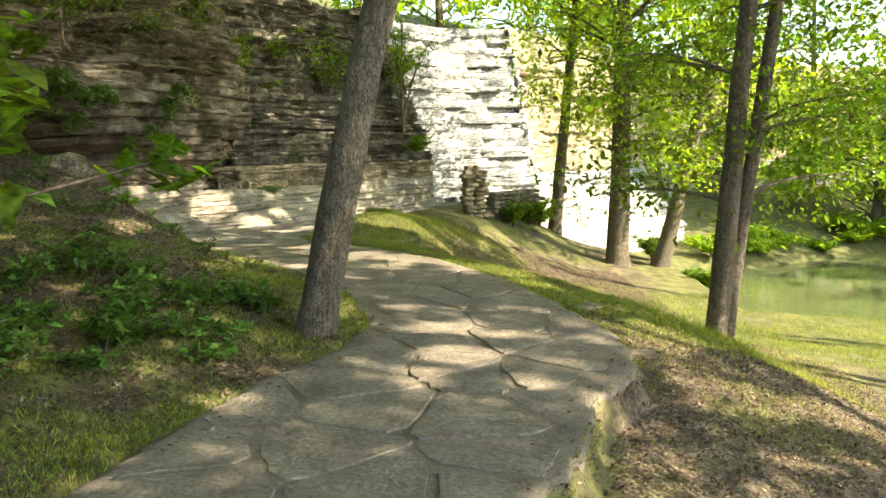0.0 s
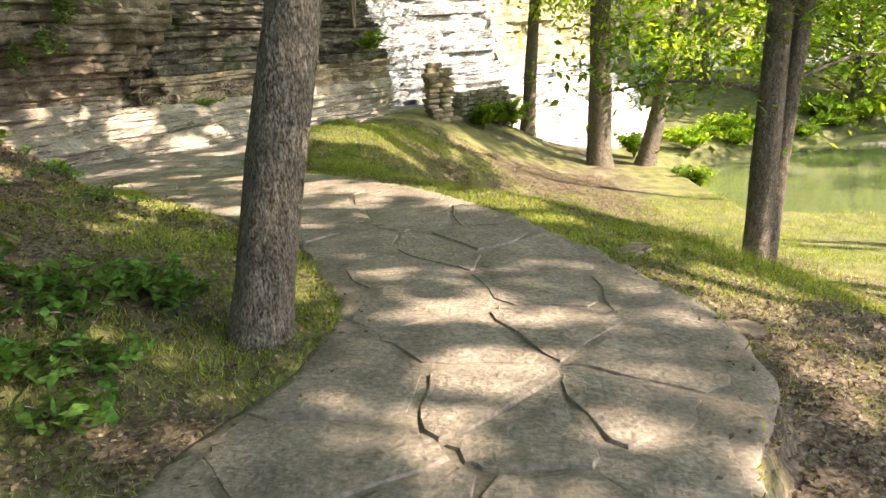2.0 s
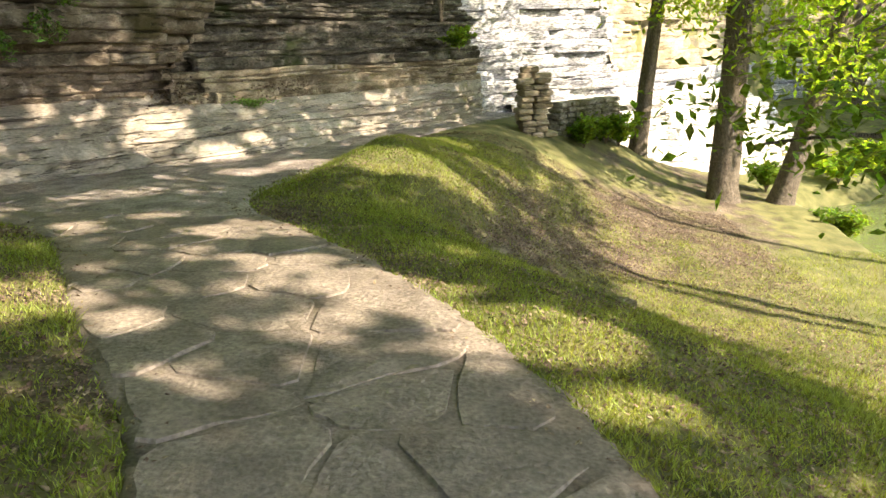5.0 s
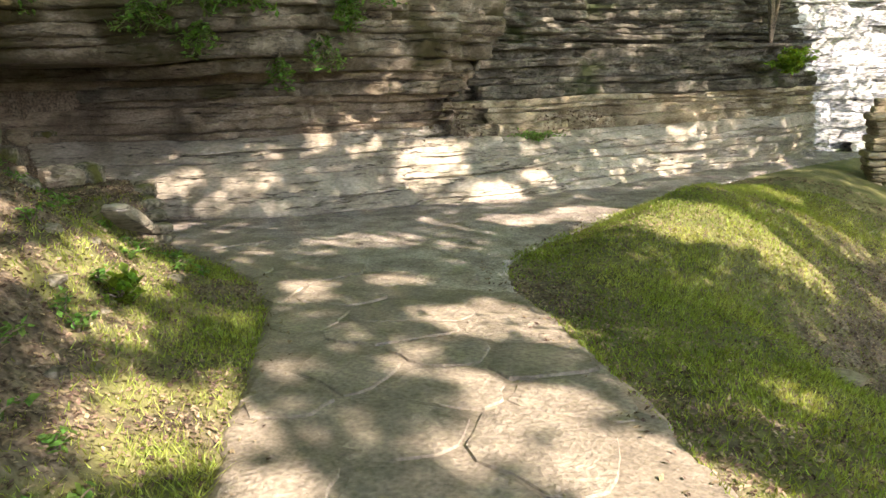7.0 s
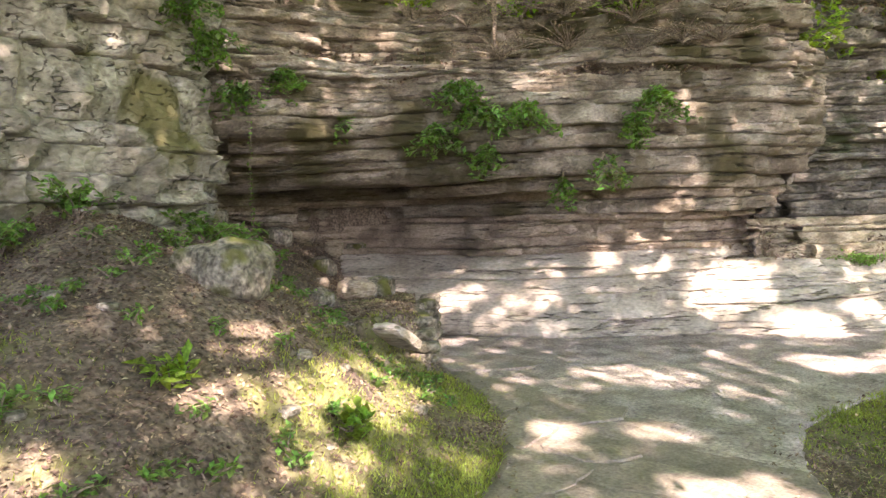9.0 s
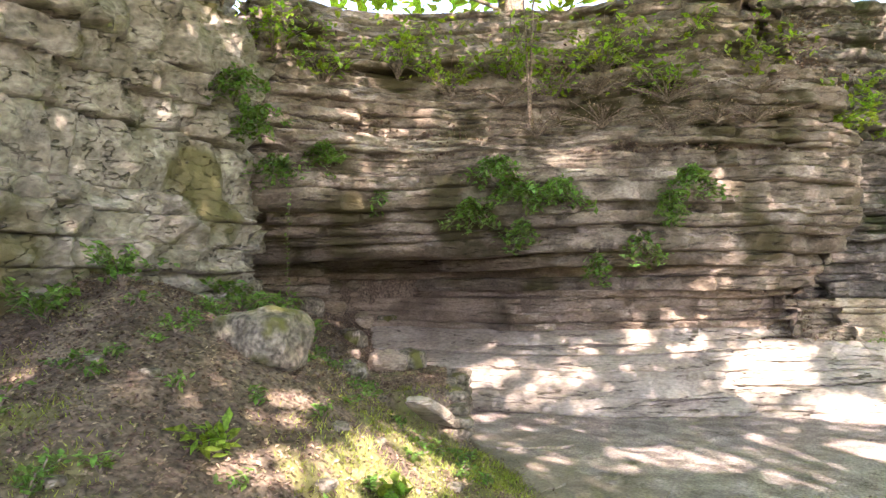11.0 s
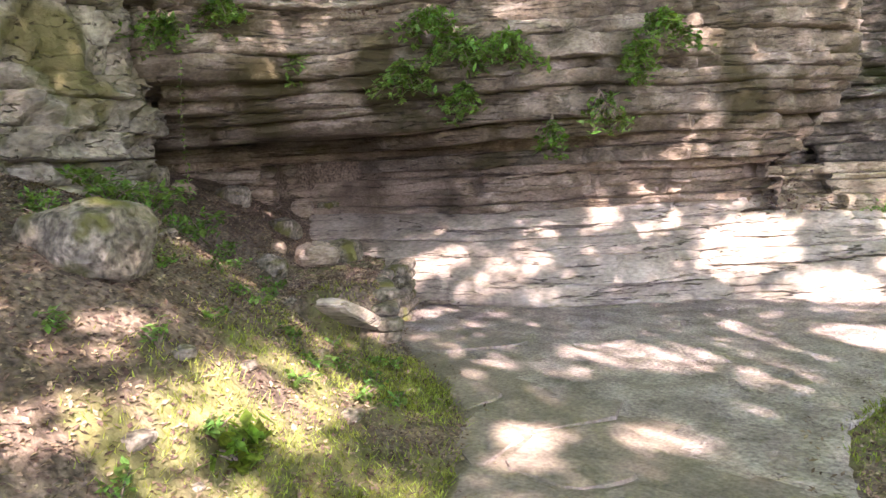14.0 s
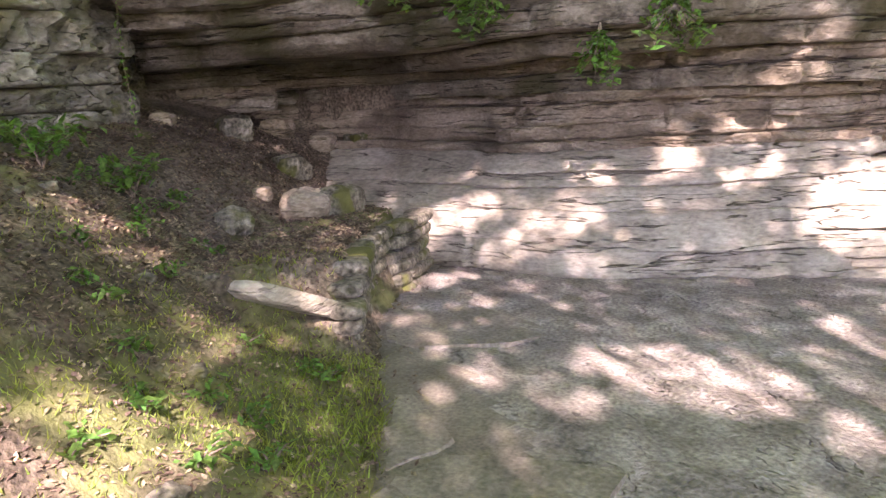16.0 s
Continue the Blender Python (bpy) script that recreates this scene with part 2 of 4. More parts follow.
# ---------------------------------------------------------------- the plan
EDGE_L = np.array([(-2.2, -9), (-1.95, -5), (-1.55, -2.2), (-1.24, -1.18), (-0.85, -0.14), (-0.47, 0.48), (-0.26, 1.14), (-0.24, 1.5),
                   (-0.37, 2.12), (-0.67, 3.0), (-1.42, 4.09), (-1.9, 4.95), (-2.6, 6.09), (-3.19, 6.93), (-4.0, 7.45), (-5.0, 7.98), (-5.6, 8.25),
                   (-6.1, 8.75), (-6.9, 9.45), (-7.6, 10.0)])
EDGE_R = np.array([(0.9, -9), (0.75, -5), (0.67, -1.97), (1.0, -1.43), (1.28, -0.64), (1.7, -0.09), (1.87, 0.5), (1.9, 1.18), (1.7, 2.2),
                   (1.35, 3.2), (0.83, 4.35), (0.4, 5.1), (-0.4, 6.43), (-1.2, 7.58), (-1.62, 8.5), (-1.55, 9.6), (-1.3, 10.8), (-1.05, 12.2),
                   (-0.4, 14.2), (0.5, 16.6), (1.5, 18.6), (2.6, 20.5)])
BACK = np.array([(-8.0, 11.0), (-6.6, 12.1), (-5.2, 13.6), (-4.0, 15.6), (-2.4, 18.0), (-0.2, 20.4), (1.2, 22.4), (2.6, 22.6)])
PLATEAU = np.array([(-4.6, -6), (-5.9, -1), (-6.5, 2.2), (-7.6, 5.0), (-9.6, 6.2), (-10.8, 7.4), (-10.4, 9.6), (-8.3, 11.2), (-6.9, 12.4), (-5.6, 13.8), (-5.4, 15.0),
                    (-4.2, 16.8), (-2.6, 18.9), (-1.0, 20.9), (-0.4, 22.7), (1.5, 25.2), (4, 26.6), (7, 27.9), (12, 33), (22, 41), (22, 200), (-200, 200), (-200, -6)])
REGION = np.concatenate([EDGE_L, BACK, EDGE_R[::-1]])


def to_line(x, y, line):
    """Distance from points to a polyline."""
    best = np.full(np.shape(x), 1e9)
    for (ax, ay), (bx, by) in zip(line[:-1], line[1:]):
        dx, dy = bx - ax, by - ay
        t = np.clip(((x - ax) * dx + (y - ay) * dy) / (dx * dx + dy * dy), 0, 1)
        best = np.minimum(best, np.hypot(x - ax - t * dx, y - ay - t * dy))
    return best


def inside(x, y, poly):
    r = np.zeros(np.shape(x), bool)
    for (ax, ay), (bx, by) in zip(poly, np.roll(poly, -1, 0)):
        hit = ((ay > y) != (by > y)) & (x < (bx - ax) * (y - ay) / (by - ay + 1e-12) + ax)
        r ^= hit
    return r


def path_z(x, y):
    z = np.interp(y, [-9, -5, 0, 2, 3, 4, 5.5, 8.5, 12, 20], [-0.44, -0.38, -0.30, -0.24, -0.16, -0.11, -0.07, -0.12, -0.16, -0.12])
    return z - 0.06 * (np.clip(x, -3, 2.5) - 0.4) * np.interp(y, [2, 6], [1, 0.2])


def ground_z(x, y, rough=True):
    """Height of the earth: banks left of the path, mound and falling slope right of it, down to the pond."""
    x, y = np.asarray(x, float), np.asarray(y, float)
    p = inside(x, y, REGION)
    dl, dr = to_line(x, y, EDGE_L), to_line(x, y, EDGE_R)
    left = dl < dr
    base = path_z(x, y)
    steep = np.interp(y, [-2, 1, 3, 4.6], [0.38, 0.30, 0.5, 1.0])
    up = np.interp(dl, [0, 0.4, 0.8, 1.1, 2.0, 3.0, 6, 12, 60], [0, 0.10, 0.32, 0.60, 1.25, 1.65, 2.3, 4.5, 22]) * steep
    down = np.interp(dr, [0, 0.06, 0.5, 1.7, 2.6, 3.6, 5, 8, 12, 60], [0.03, 0.05, 0.10, 0.45, 0.92, 1.45, 1.9, 2.35, 2.8, 3.2])
    wall = 0.60 * np.clip(dl / 0.16, 0, 1) * np.clip((-4.9 - x) / 0.5, 0, 1) * np.clip((9.6 - y) / 0.4, 0, 1)
    up = np.maximum(up, wall)
    drop = np.interp(y, [-3, -1.6, 0.2, 1.6, 3], [0.16, 0.24, 0.20, 0.06, 0.0]) * np.clip(dr / 0.06, 0, 1)
    bump = 0.62 * np.exp(-(((x - 0.1) / 1.5) ** 2 + ((y - 11.0) / 2.6) ** 2)) * np.clip(dr / 0.8, 0, 1)
    bump += 0.22 * np.exp(-(((x - 1.9) / 1.6) ** 2 + ((y - 15.5) / 2.5) ** 2)) * np.clip(dr / 0.8, 0, 1)
    z = np.where(left, base + up, base - down - drop + bump)
    # the pond's basin
    shore = np.interp(y, [-30, 8, 11.6, 12.4, 17, 22, 26, 60], [40, 24, 14, 8.6, 9.0, 8.5, 6.5, 6.0])
    pond = np.clip((x - shore) / 1.2, 0, 1) * np.interp(y, [8, 11], [0, 1])
    z = np.where(left, z, z * (1 - pond) + np.minimum(z, -4.2) * pond)
    far = np.hypot(x - 18, y - 22)
    z = np.where((far > 24) & ~left, np.maximum(z, -4.2 + np.clip((far - 24) * 0.5, 0, 9)), z)
    bank = y - np.interp(x, [7, 9, 13, 20, 36], [20.2, 20.6, 22.6, 25.4, 28.5])
    z = np.where((bank > -0.6) & ~left & (x > 7), np.maximum(z, -3.55 + np.interp(bank, [-0.6, 0, 0.5, 4, 10], [0, 0.3, 0.75, 1.3, 2.6])), z)
    if rough:
        z = z + 0.035 * fbm(x * 1.3, y * 1.3) * np.clip(np.minimum(dl, dr) / 0.5, 0, 1)
    top = inside(x, y, PLATEAU)
    dt = to_line(x, y, PLATEAU)
    z = np.where(top, np.interp(dt, [0, 0.6, 6, 40, 120], [4.6, 5.7, 8.0, 18, 30]) + 0.2 * fbm(x * 0.5, y * 0.5), z)
    return np.where(p & ~top, base - 0.02 - 0.08 * np.clip(np.minimum(dl, dr) / 0.3, 0, 1), z)


def turf_mask(x, y):
    """How much grass grows: 0 bare, 1 thick."""
    dl, dr = to_line(x, y, EDGE_L), to_line(x, y, EDGE_R)
    left = dl < dr
    nz = fbm(x * 0.7 + 3, y * 0.7)
    gl = np.interp(dl, [0, 0.5, 1.2, 2.2, 4], [0.85, 0.75, 0.65, 0.58, 0.58]) + 0.45 * nz
    gl = gl * np.interp(y, [2.0, 4.0], [1.0, 0.70]) - 0.35 * np.interp(dl, [0.8, 1.6], [0, 1]) * np.interp(y, [3, 5], [0, 1]) + 0.30 * fbm(x * 3.1, y * 3.1, 3)
    gr = np.interp(dr, [0, 0.8, 2.0, 2.8, 4.5, 7], [0.95, 0.98, 0.90, 0.60, 0.50, 0.95]) + 0.3 * nz
    gr = gr - 0.3 * np.exp(-((dr - 6.2) / 1.2) ** 2) * np.interp(y, [9, 11.5], [0, 1])
    bare = np.exp(-((y + 0.5) / 2.4) ** 2) * np.interp(dr, [0, 0.3, 2.6, 3.6], [0.4, 0.8, 0.8, 0])
    fork = np.exp(-(((x + 1.1) / 0.8) ** 2 + ((y - 7.9) / 1.1) ** 2))
    gr = gr - bare - 0.8 * fork
    return np.clip(np.where(left, gl, gr), 0, 1)


def axis(lo, hi, step, far):
    a = np.arange(lo, hi + step / 2, step)
    tail = step * 1.35 ** np.arange(1, 40)
    out = np.cumsum(tail)
    out = out[out < far]
    return np.concatenate([lo - out[::-1], a, hi + out])


# ---------------------------------------------------------------- ground
gx, gy = axis(-9, 11, 0.1, 300), axis(-7.5, 21, 0.1, 300)
X, Y = np.meshgrid(gx, gy)
Z = ground_z(X, Y)
me = mesh_from("ground", np.stack([X, Y, Z], -1), grid_faces(*X.shape), M_GROUND, True)
at = me.attributes.new("turf", "FLOAT", "POINT")
at.data.foreach_set("value", turf_mask(X, Y).ravel().astype(np.float32))
tagged(part("ground", me), "leaf-strewn soil with patchy grass banks", "ground", kind="structure")

# water
me = mesh_from("water", [(5, 8, -3.3), (60, 8, -3.3), (60, 60, -3.3), (5, 60, -3.3)], np.array([[0, 1, 2, 3]]), M_WATER)
tagged(part("water", me), "still olive-green pond water", "pond", kind="structure")


# ---------------------------------------------------------------- path
def path_bed():
    """The cast bed of the path: a slab with a worn upper edge, and the bare rock floor below the cliff."""
    xs, ys = np.arange(-8.0, 3.2, 0.08), np.arange(-9, 21, 0.08)
    PX, PY = np.meshgrid(xs, ys)
    ok = inside(PX, PY, REGION)
    idx = -np.ones(PX.shape, int)
    cells = ok[:-1, :-1] | ok[1:, :-1] | ok[:-1, 1:] | ok[1:, 1:]
    use = np.zeros(PX.shape, bool)
    for a, b in ((0, 0), (0, 1), (1, 0), (1, 1)):
        use[a:a + cells.shape[0], b:b + cells.shape[1]] |= cells
    # outside corners move onto the edge
    qx, qy = PX[use], PY[use]
    out = ~inside(qx, qy, REGION)
    ring = np.concatenate([REGION, REGION[:1]])
    best = np.full(qx.shape, 1e9)
    nx, ny = qx.copy(), qy.copy()
    for (ax, ay), (bx, by) in zip(ring[:-1], ring[1:]):
        dx, dy = bx - ax, by - ay
        t = np.clip(((qx - ax) * dx + (qy - ay) * dy) / (dx * dx + dy * dy), 0, 1)
        px, py = ax + t * dx, ay + t * dy
        d = np.hypot(qx - px, qy - py)
        b = d < best
        best = np.where(b, d, best)
        nx, ny = np.where(b, px, nx), np.where(b, py, ny)
    wob = 0.025 * fbm(qx * 3, qy * 3)
    qx, qy = np.where(out, nx + wob, qx), np.where(out, ny + wob, qy)
    rock = np.interp(qy, [6.5, 8.5], [0, 1])
    qz = path_z(qx, qy) + 0.006 * fbm(qx * 5, qy * 5) + rock * 0.02 * fbm(qx * 2.2, qy * 5) - np.where(out, 0.012, 0)
    idx[use] = np.arange(use.sum())
    f = np.stack([idx[:-1, :-1][cells], idx[:-1, 1:][cells], idx[1:, 1:][cells], idx[1:, :-1][cells]], -1)
    v = np.stack([qx, qy, qz], -1)
    # side wall down along the edge
    from collections import Counter
    cnt = Counter()
    for q in f:
        for a, b in zip(q, np.roll(q, -1)):
            cnt[(min(a, b), max(a, b))] += 1
    skirt, n0 = [], len(v)
    low = v - np.array([0, 0, 0.34])
    for q in f:
        for a, b in zip(q, np.roll(q, -1)):
            if cnt[(min(a, b), max(a, b))] == 1:
                skirt.append((b, a, a + n0, b + n0))
    v = np.concatenate([v, low])
    f = np.concatenate([f, np.array(skirt)])
    me = mesh_from("path", v, f, M_BED, False)
    me.materials.append(M_GRAVEL)
    cy = v[f[:, 0], 1] + 0.25 * fbm(v[f[:, 0], 0] * 2, v[f[:, 0], 1] * 2) + 0.25 * v[f[:, 0], 0]
    me.polygons.foreach_set("material_index", (cy > 7.0).astype(np.int32))
    return tagged(part("path", me), "winding grey flagstone footpath set in mortar", "footpath", kind="structure")


path = path_bed()


# ---------------------------------------------------------------- cliffs
def resample(line, step):
    line = np.array(line, float)
    seg = np.hypot(*np.diff(line, axis=0).T)
    s = np.concatenate([[0], np.cumsum(seg)])
    # smooth the corners by averaging over a short window
    n = int(s[-1] / step) + 1
    q = np.linspace(0, s[-1], n)
    x, y = np.interp(q, s, line[:, 0]), np.interp(q, s, line[:, 1])
    k = np.ones(5) / 5
    xs = np.convolve(np.pad(x, 2, "edge"), k, "valid")
    ys = np.convolve(np.pad(y, 2, "edge"), k, "valid")
    tx, ty = np.gradient(xs), np.gradient(ys)
    ln = np.hypot(tx, ty)
    return q, xs, ys, tx / ln, ty / ln


def rock_face(name, line, stations, z0, z1, mats, label, beds, seed=1, step=0.055, depth=((0, 1), (1.3, 1.3)), dip=0.0, rough=0.07,
              joints=(0.7, 2.4)):
    """A cliff of stacked beds. line: the plan of its foot, rock on the left hand of its run;
    stations: (distance along, heights, set-backs) of the profile; each bed is a course of blocks with broken fronts."""
    r = np.random.default_rng(seed)
    thing = empty(name, (line[0][0], line[0][1], z0))
    tagged(thing, label, "cliff", kind="structure")
    q, xs, ys, tx, ty = resample(line, step)
    depth = np.interp(q, *depth)
    nx, ny = -ty, tx
    one = np.ones(len(q))

    def level(z):
        return z + dip * q + 0.05 * fbm(q * 0.5 + 3, one * z * 1.3, 3) * min(1.0, max(0.0, (z - z0) / 0.3))

    zs = z0
    k = 0
    while zs < z1:
        (lo, hi), out_by, strong = beds(zs + 0.03)
        h = r.uniform(lo, hi)
        zm = zs + h / 2
        offs = np.array([np.interp(zm, st[1], st[2]) for st in stations])
        off = np.interp(q, [st[0] for st in stations], offs)
        smooth = out_by < 0.04
        off = off + r.uniform(-out_by, out_by) + 0.14 * fbm(q * 0.45 + 9, one * zm * 0.8, 3) + out_by * fbm(q * 0.8, one * k * 3.3, 2)
        # joints cut the course into blocks that stand in or out
        cut, at_q = np.zeros(len(q)), r.uniform(-1, 0)
        gap = np.zeros(len(q))
        while at_q < q[-1]:
            w = r.uniform(*joints)
            m = (q >= at_q) & (q < at_q + w)
            cut[m] = r.uniform(-out_by, out_by) * (0.15 if smooth else 0.9)
            if r.random() < (0.05 if smooth else 0.7):
                gap[np.abs(q - at_q) < step * 0.55] = r.uniform(0.02, 0.08)
            at_q += w
        # smaller fractures break each block's front
        at_q = r.uniform(-0.4, 0)
        while at_q < q[-1]:
            w = r.uniform(0.12, 0.55)
            m = (q >= at_q) & (q < at_q + w)
            cut[m] += r.uniform(-1, 1) * (0.004 if smooth else 0.42 * out_by)
            if not smooth and r.random() < 0.3:
                gap[np.abs(q - at_q) < step * 0.55] += r.uniform(0.01, 0.05)
            at_q += w
        chip = np.clip(fbm(q * 2.6 + k * 5.3, one * (k * 2.1), 3) - 0.45, 0, 0.5) * (0.0 if smooth else 0.22)
        off = off + cut + gap + chip
        deep_b = r.uniform(0.05, 0.14) if r.random() < strong else r.uniform(0.004, 0.02)
        deep_t = r.uniform(0.02, 0.06) if r.random() < strong else r.uniform(0.004, 0.015)
        zb, zt = level(zs), level(zs + h)
        rows = [np.stack([xs + nx * (off + depth), ys + ny * (off + depth), zb], -1)]
        lip = min(0.2, 0.018 / h)
        for f, inset in ((0.0, deep_b), (lip * 0.6, deep_b * 0.3), (lip * 1.6, 0.0), (0.35, 0.0), (0.65, 0.0), (1 - lip * 1.5, 0.0), (1 - lip * 0.4, deep_t * 0.4), (1.0, deep_t)):
            zz = zb * (1 - f) + zt * f
            here = np.array([np.interp(zs + h * f, st[1], st[2]) for st in stations])
            slope = np.interp(q, [st[0] for st in stations], here - offs) * (1.0 if smooth else 0.25)
            d = off + slope + inset + (1.0 if smooth else 0.6) * rough * fbm(q * 1.7 + k * 7.7, zz * 2.5 + k) + (0.3 if smooth else 0.9) * rough * fbm(q * 7, zz * 12 + k * 3, 3)
            rows.append(np.stack([xs + nx * d, ys + ny * d, zz], -1))
        rows.append(np.stack([xs + nx * (off + depth), ys + ny * (off + depth), zt], -1))
        me = mesh_from("rock_bed", np.stack(rows), grid_faces(len(rows), len(q)), mats(zm, r))
        part("rock_bed", me, thing).matrix_parent_inverse = Matrix.Translation(-thing.location)
        zs += h
        k += 1
    return thing


MAIN = [(-8.2, 6.2), (-7.4, 6.9), (-7.15, 7.8), (-6.95, 8.7), (-6.5, 9.3), (-5.9, 9.75), (-4.8, 10.7), (-4.1, 11.5), (-3.6, 12.5), (-3.35, 13.6), (-4.1, 14.4)]
CAVE = (1.0, [-0.2, 1.0, 1.8, 2.1, 2.5, 2.75, 3.2, 3.7, 4.5, 5.5, 8], [3.4, 3.4, 3.2, 2.2, 0.8, 0.0, 0.0, 0.3, 1.0, 1.5, 3])
CAVE2 = (2.8, [-0.2, 0.4, 0.9, 1.5, 1.85, 2.05, 2.4, 2.75, 3.2, 3.7, 4.5, 5.5, 8], [0.8, 1.4, 2.6, 3.2, 2.8, 0.9, 0.3, 0.1, 0.0, 0.4, 1.0, 1.5, 3])
CAVE3 = (3.9, [-0.2, 0.3, 0.7, 0.95, 1.4, 1.75, 1.9, 2.3, 2.75, 3.2, 3.7, 4.5, 5.5, 8], [0.3, 0.6, 1.0, 1.5, 1.7, 1.4, 0.35, 0.0, 0.0, 0.0, 0.45, 1.0, 1.5, 3])
MID = (5.0, [-0.2, 0.2, 0.6, 0.88, 0.96, 1.4, 1.72, 1.84, 2.1, 2.6, 3.1, 3.5, 4.2, 5, 8], [0, 0.3, 0.7, 1.0, 1.2, 1.1, 0.95, 0.0, -0.25, -0.15, 0.0, 0.5, 1.1, 1.5, 3])
PROW = (7.2, [-0.2, 0.3, 0.9, 1.3, 1.6, 1.85, 2.2, 3, 4, 4.6, 6, 8], [0, 0.4, 0.8, 0.72, 0.5, 0.22, 0.05, 0.0, 0.15, 0.6, 1.3, 2.5])
END = (8.6, [-0.2, 0.3, 0.9, 1.3, 1.6, 1.85, 2.2, 3, 4, 4.6, 6, 8], [0.5, 0.7, 0.8, 0.7, 0.5, 0.25, 0.05, 0.0, 0.15, 0.6, 1.3, 2.5])


def main_beds(z):
    if z < 0.92:
        return (0.12, 0.30), 0.018, 0.35
    if z < 1.8:
        return (0.06, 0.20), 0.08, 0.45
    if z < 3.2:
        return (0.08, 0.26), 0.09, 0.55
    return (0.05, 0.18), 0.10, 0.55


rock_face("cliff_main", MAIN, [CAVE, CAVE2, CAVE3, MID, PROW, END], -0.25, 5.6, lambda z, r: M_BENCH if z < 0.93 else (M_TAN if z < 1.8 and r.random() < 0.6 else M_ROCK),
          "overhanging bedded limestone bluff with a dark undercut", main_beds, seed=3, depth=((0, 3.2, 4.6, 6), (4.2, 4.0, 2.4, 1.3)))

DARK = [(-4.75, 10.95), (-3.95, 11.75), (-3.1, 12.4), (-2.5, 13.05), (-1.8, 14.4), (-0.9, 16.0), (0.1, 17.6), (1.0, 18.6), (1.7, 20.2)]
RAMP0 = (0.0, [-0.2, 0.3, 0.7, 1.0, 1.3, 1.6, 2.5, 4, 6, 8], [0.35, 0.75, 1.2, 1.7, 2.2, 2.4, 2.6, 3.0, 3.6, 4.5])
RAMP = (1.1, [-0.2, 0.3, 0.7, 1.0, 1.3, 1.6, 2.5, 4, 6, 8], [0.05, 0.45, 0.95, 1.3, 1.8, 2.4, 2.5, 2.8, 3.4, 4.5])
RAMP2 = (3.9, [-0.2, 0.3, 0.7, 1.0, 1.5, 2.5, 4, 6, 8], [0.0, 0.5, 1.0, 1.35, 1.5, 1.6, 1.9, 2.6, 4.0])
RAMP3 = (5.9, [-0.2, 0.3, 0.7, 1.0, 1.5, 2.5, 4, 6, 8], [0.0, 0.5, 1.0, 1.2, 1.35, 1.5, 1.9, 2.6, 4.0])
BLOCK = (7.7, [-0.2, 0.5, 1.2, 2.0, 3.0, 4, 6, 8], [0.1, 0.15, 0.2, 0.4, 0.8, 1.2, 2.0, 3.5])
rock_face("cliff_back", DARK, [RAMP0, RAMP, RAMP2, RAMP3, BLOCK], -0.25, 6.0, lambda z, r: M_BENCH if z < 0.78 else (M_TAN if z < 1.3 else M_DARK),
          "dark weathered limestone ledges above the path", lambda z: ((0.10, 0.24), 0.03, 0.35) if z < 0.72 else ((0.06, 0.22), 0.11, 0.6), seed=5, joints=(0.3, 1.1), rough=0.07)

LEFT = [(-3.9, -1.5), (-4.4, 0.5), (-5.0, 2.6), (-5.7, 4.4), (-6.6, 5.9), (-7.3, 6.7), (-8.5, 7.5)]
KNEE = (0.0, [0.8, 1.5, 2.0, 2.2, 2.6, 3.2, 4, 6, 8], [0.3, 0.3, 0.25, 0.0, 0.3, 0.25, 0.05, 0.9, 2.2])
rock_face("cliff_left", LEFT, [KNEE], 0.4, 5.8, lambda z, r: M_PALE, "pale lumpy limestone buttress above the grass bank",
          lambda z: ((0.14, 0.34), 0.05, 0.6) if z < 2.4 else ((0.25, 0.6), 0.08, 0.25), seed=8, rough=0.13, joints=(0.6, 2.0))

FALL = [(1.0, 20.6), (1.7, 22.6), (3.0, 23.8), (6.2, 24.9), (6.6, 25.6)]
SHEER = (0.0, [-4.5, 0.5, 1.2, 6, 9], [-0.2, 0.2, 0.5, 1.4, 2.6])
rock_face("cliff_waterfall", FALL, [SHEER], -4.4, 6.4, lambda z, r: M_WALL, "sunlit pale limestone wall behind a thin waterfall",
          lambda z: ((0.12, 0.45), 0.10, 0.4), seed=11, step=0.14, rough=0.08)
SHELF = (0.0, [-3.9, -3.2, -2.6, -1.8, -0.9, 0.0], [0.0, 0.4, 1.2, 2.4, 3.6, 4.2])
rock_face("rock_apron", [(4.3, 19.2), (6.6, 20.3), (9.4, 21.6), (12.0, 23.4), (15.0, 26.5)], [SHELF], -3.9, -0.3, lambda z, r: M_APRON,
          "bleached limestone ledges below the waterfall", lambda z: ((0.10, 0.35), 0.14, 0.5), seed=14, step=0.12, rough=0.1, depth=((0, 1), (3.0, 3.0)))
FARC = [(6.0, 25.2), (8.5, 27.5), (13, 32), (22, 39), (40, 46)]
rock_face("cliff_far", FARC, [SHEER], -4.4, 6.4, lambda z, r: M_WALL if z < 0.7 else M_TAN, "tan limestone cliff behind the trees across the pond",
          lambda z: ((0.2, 0.6), 0.16, 0.5), seed=12, step=0.25, rough=0.1)


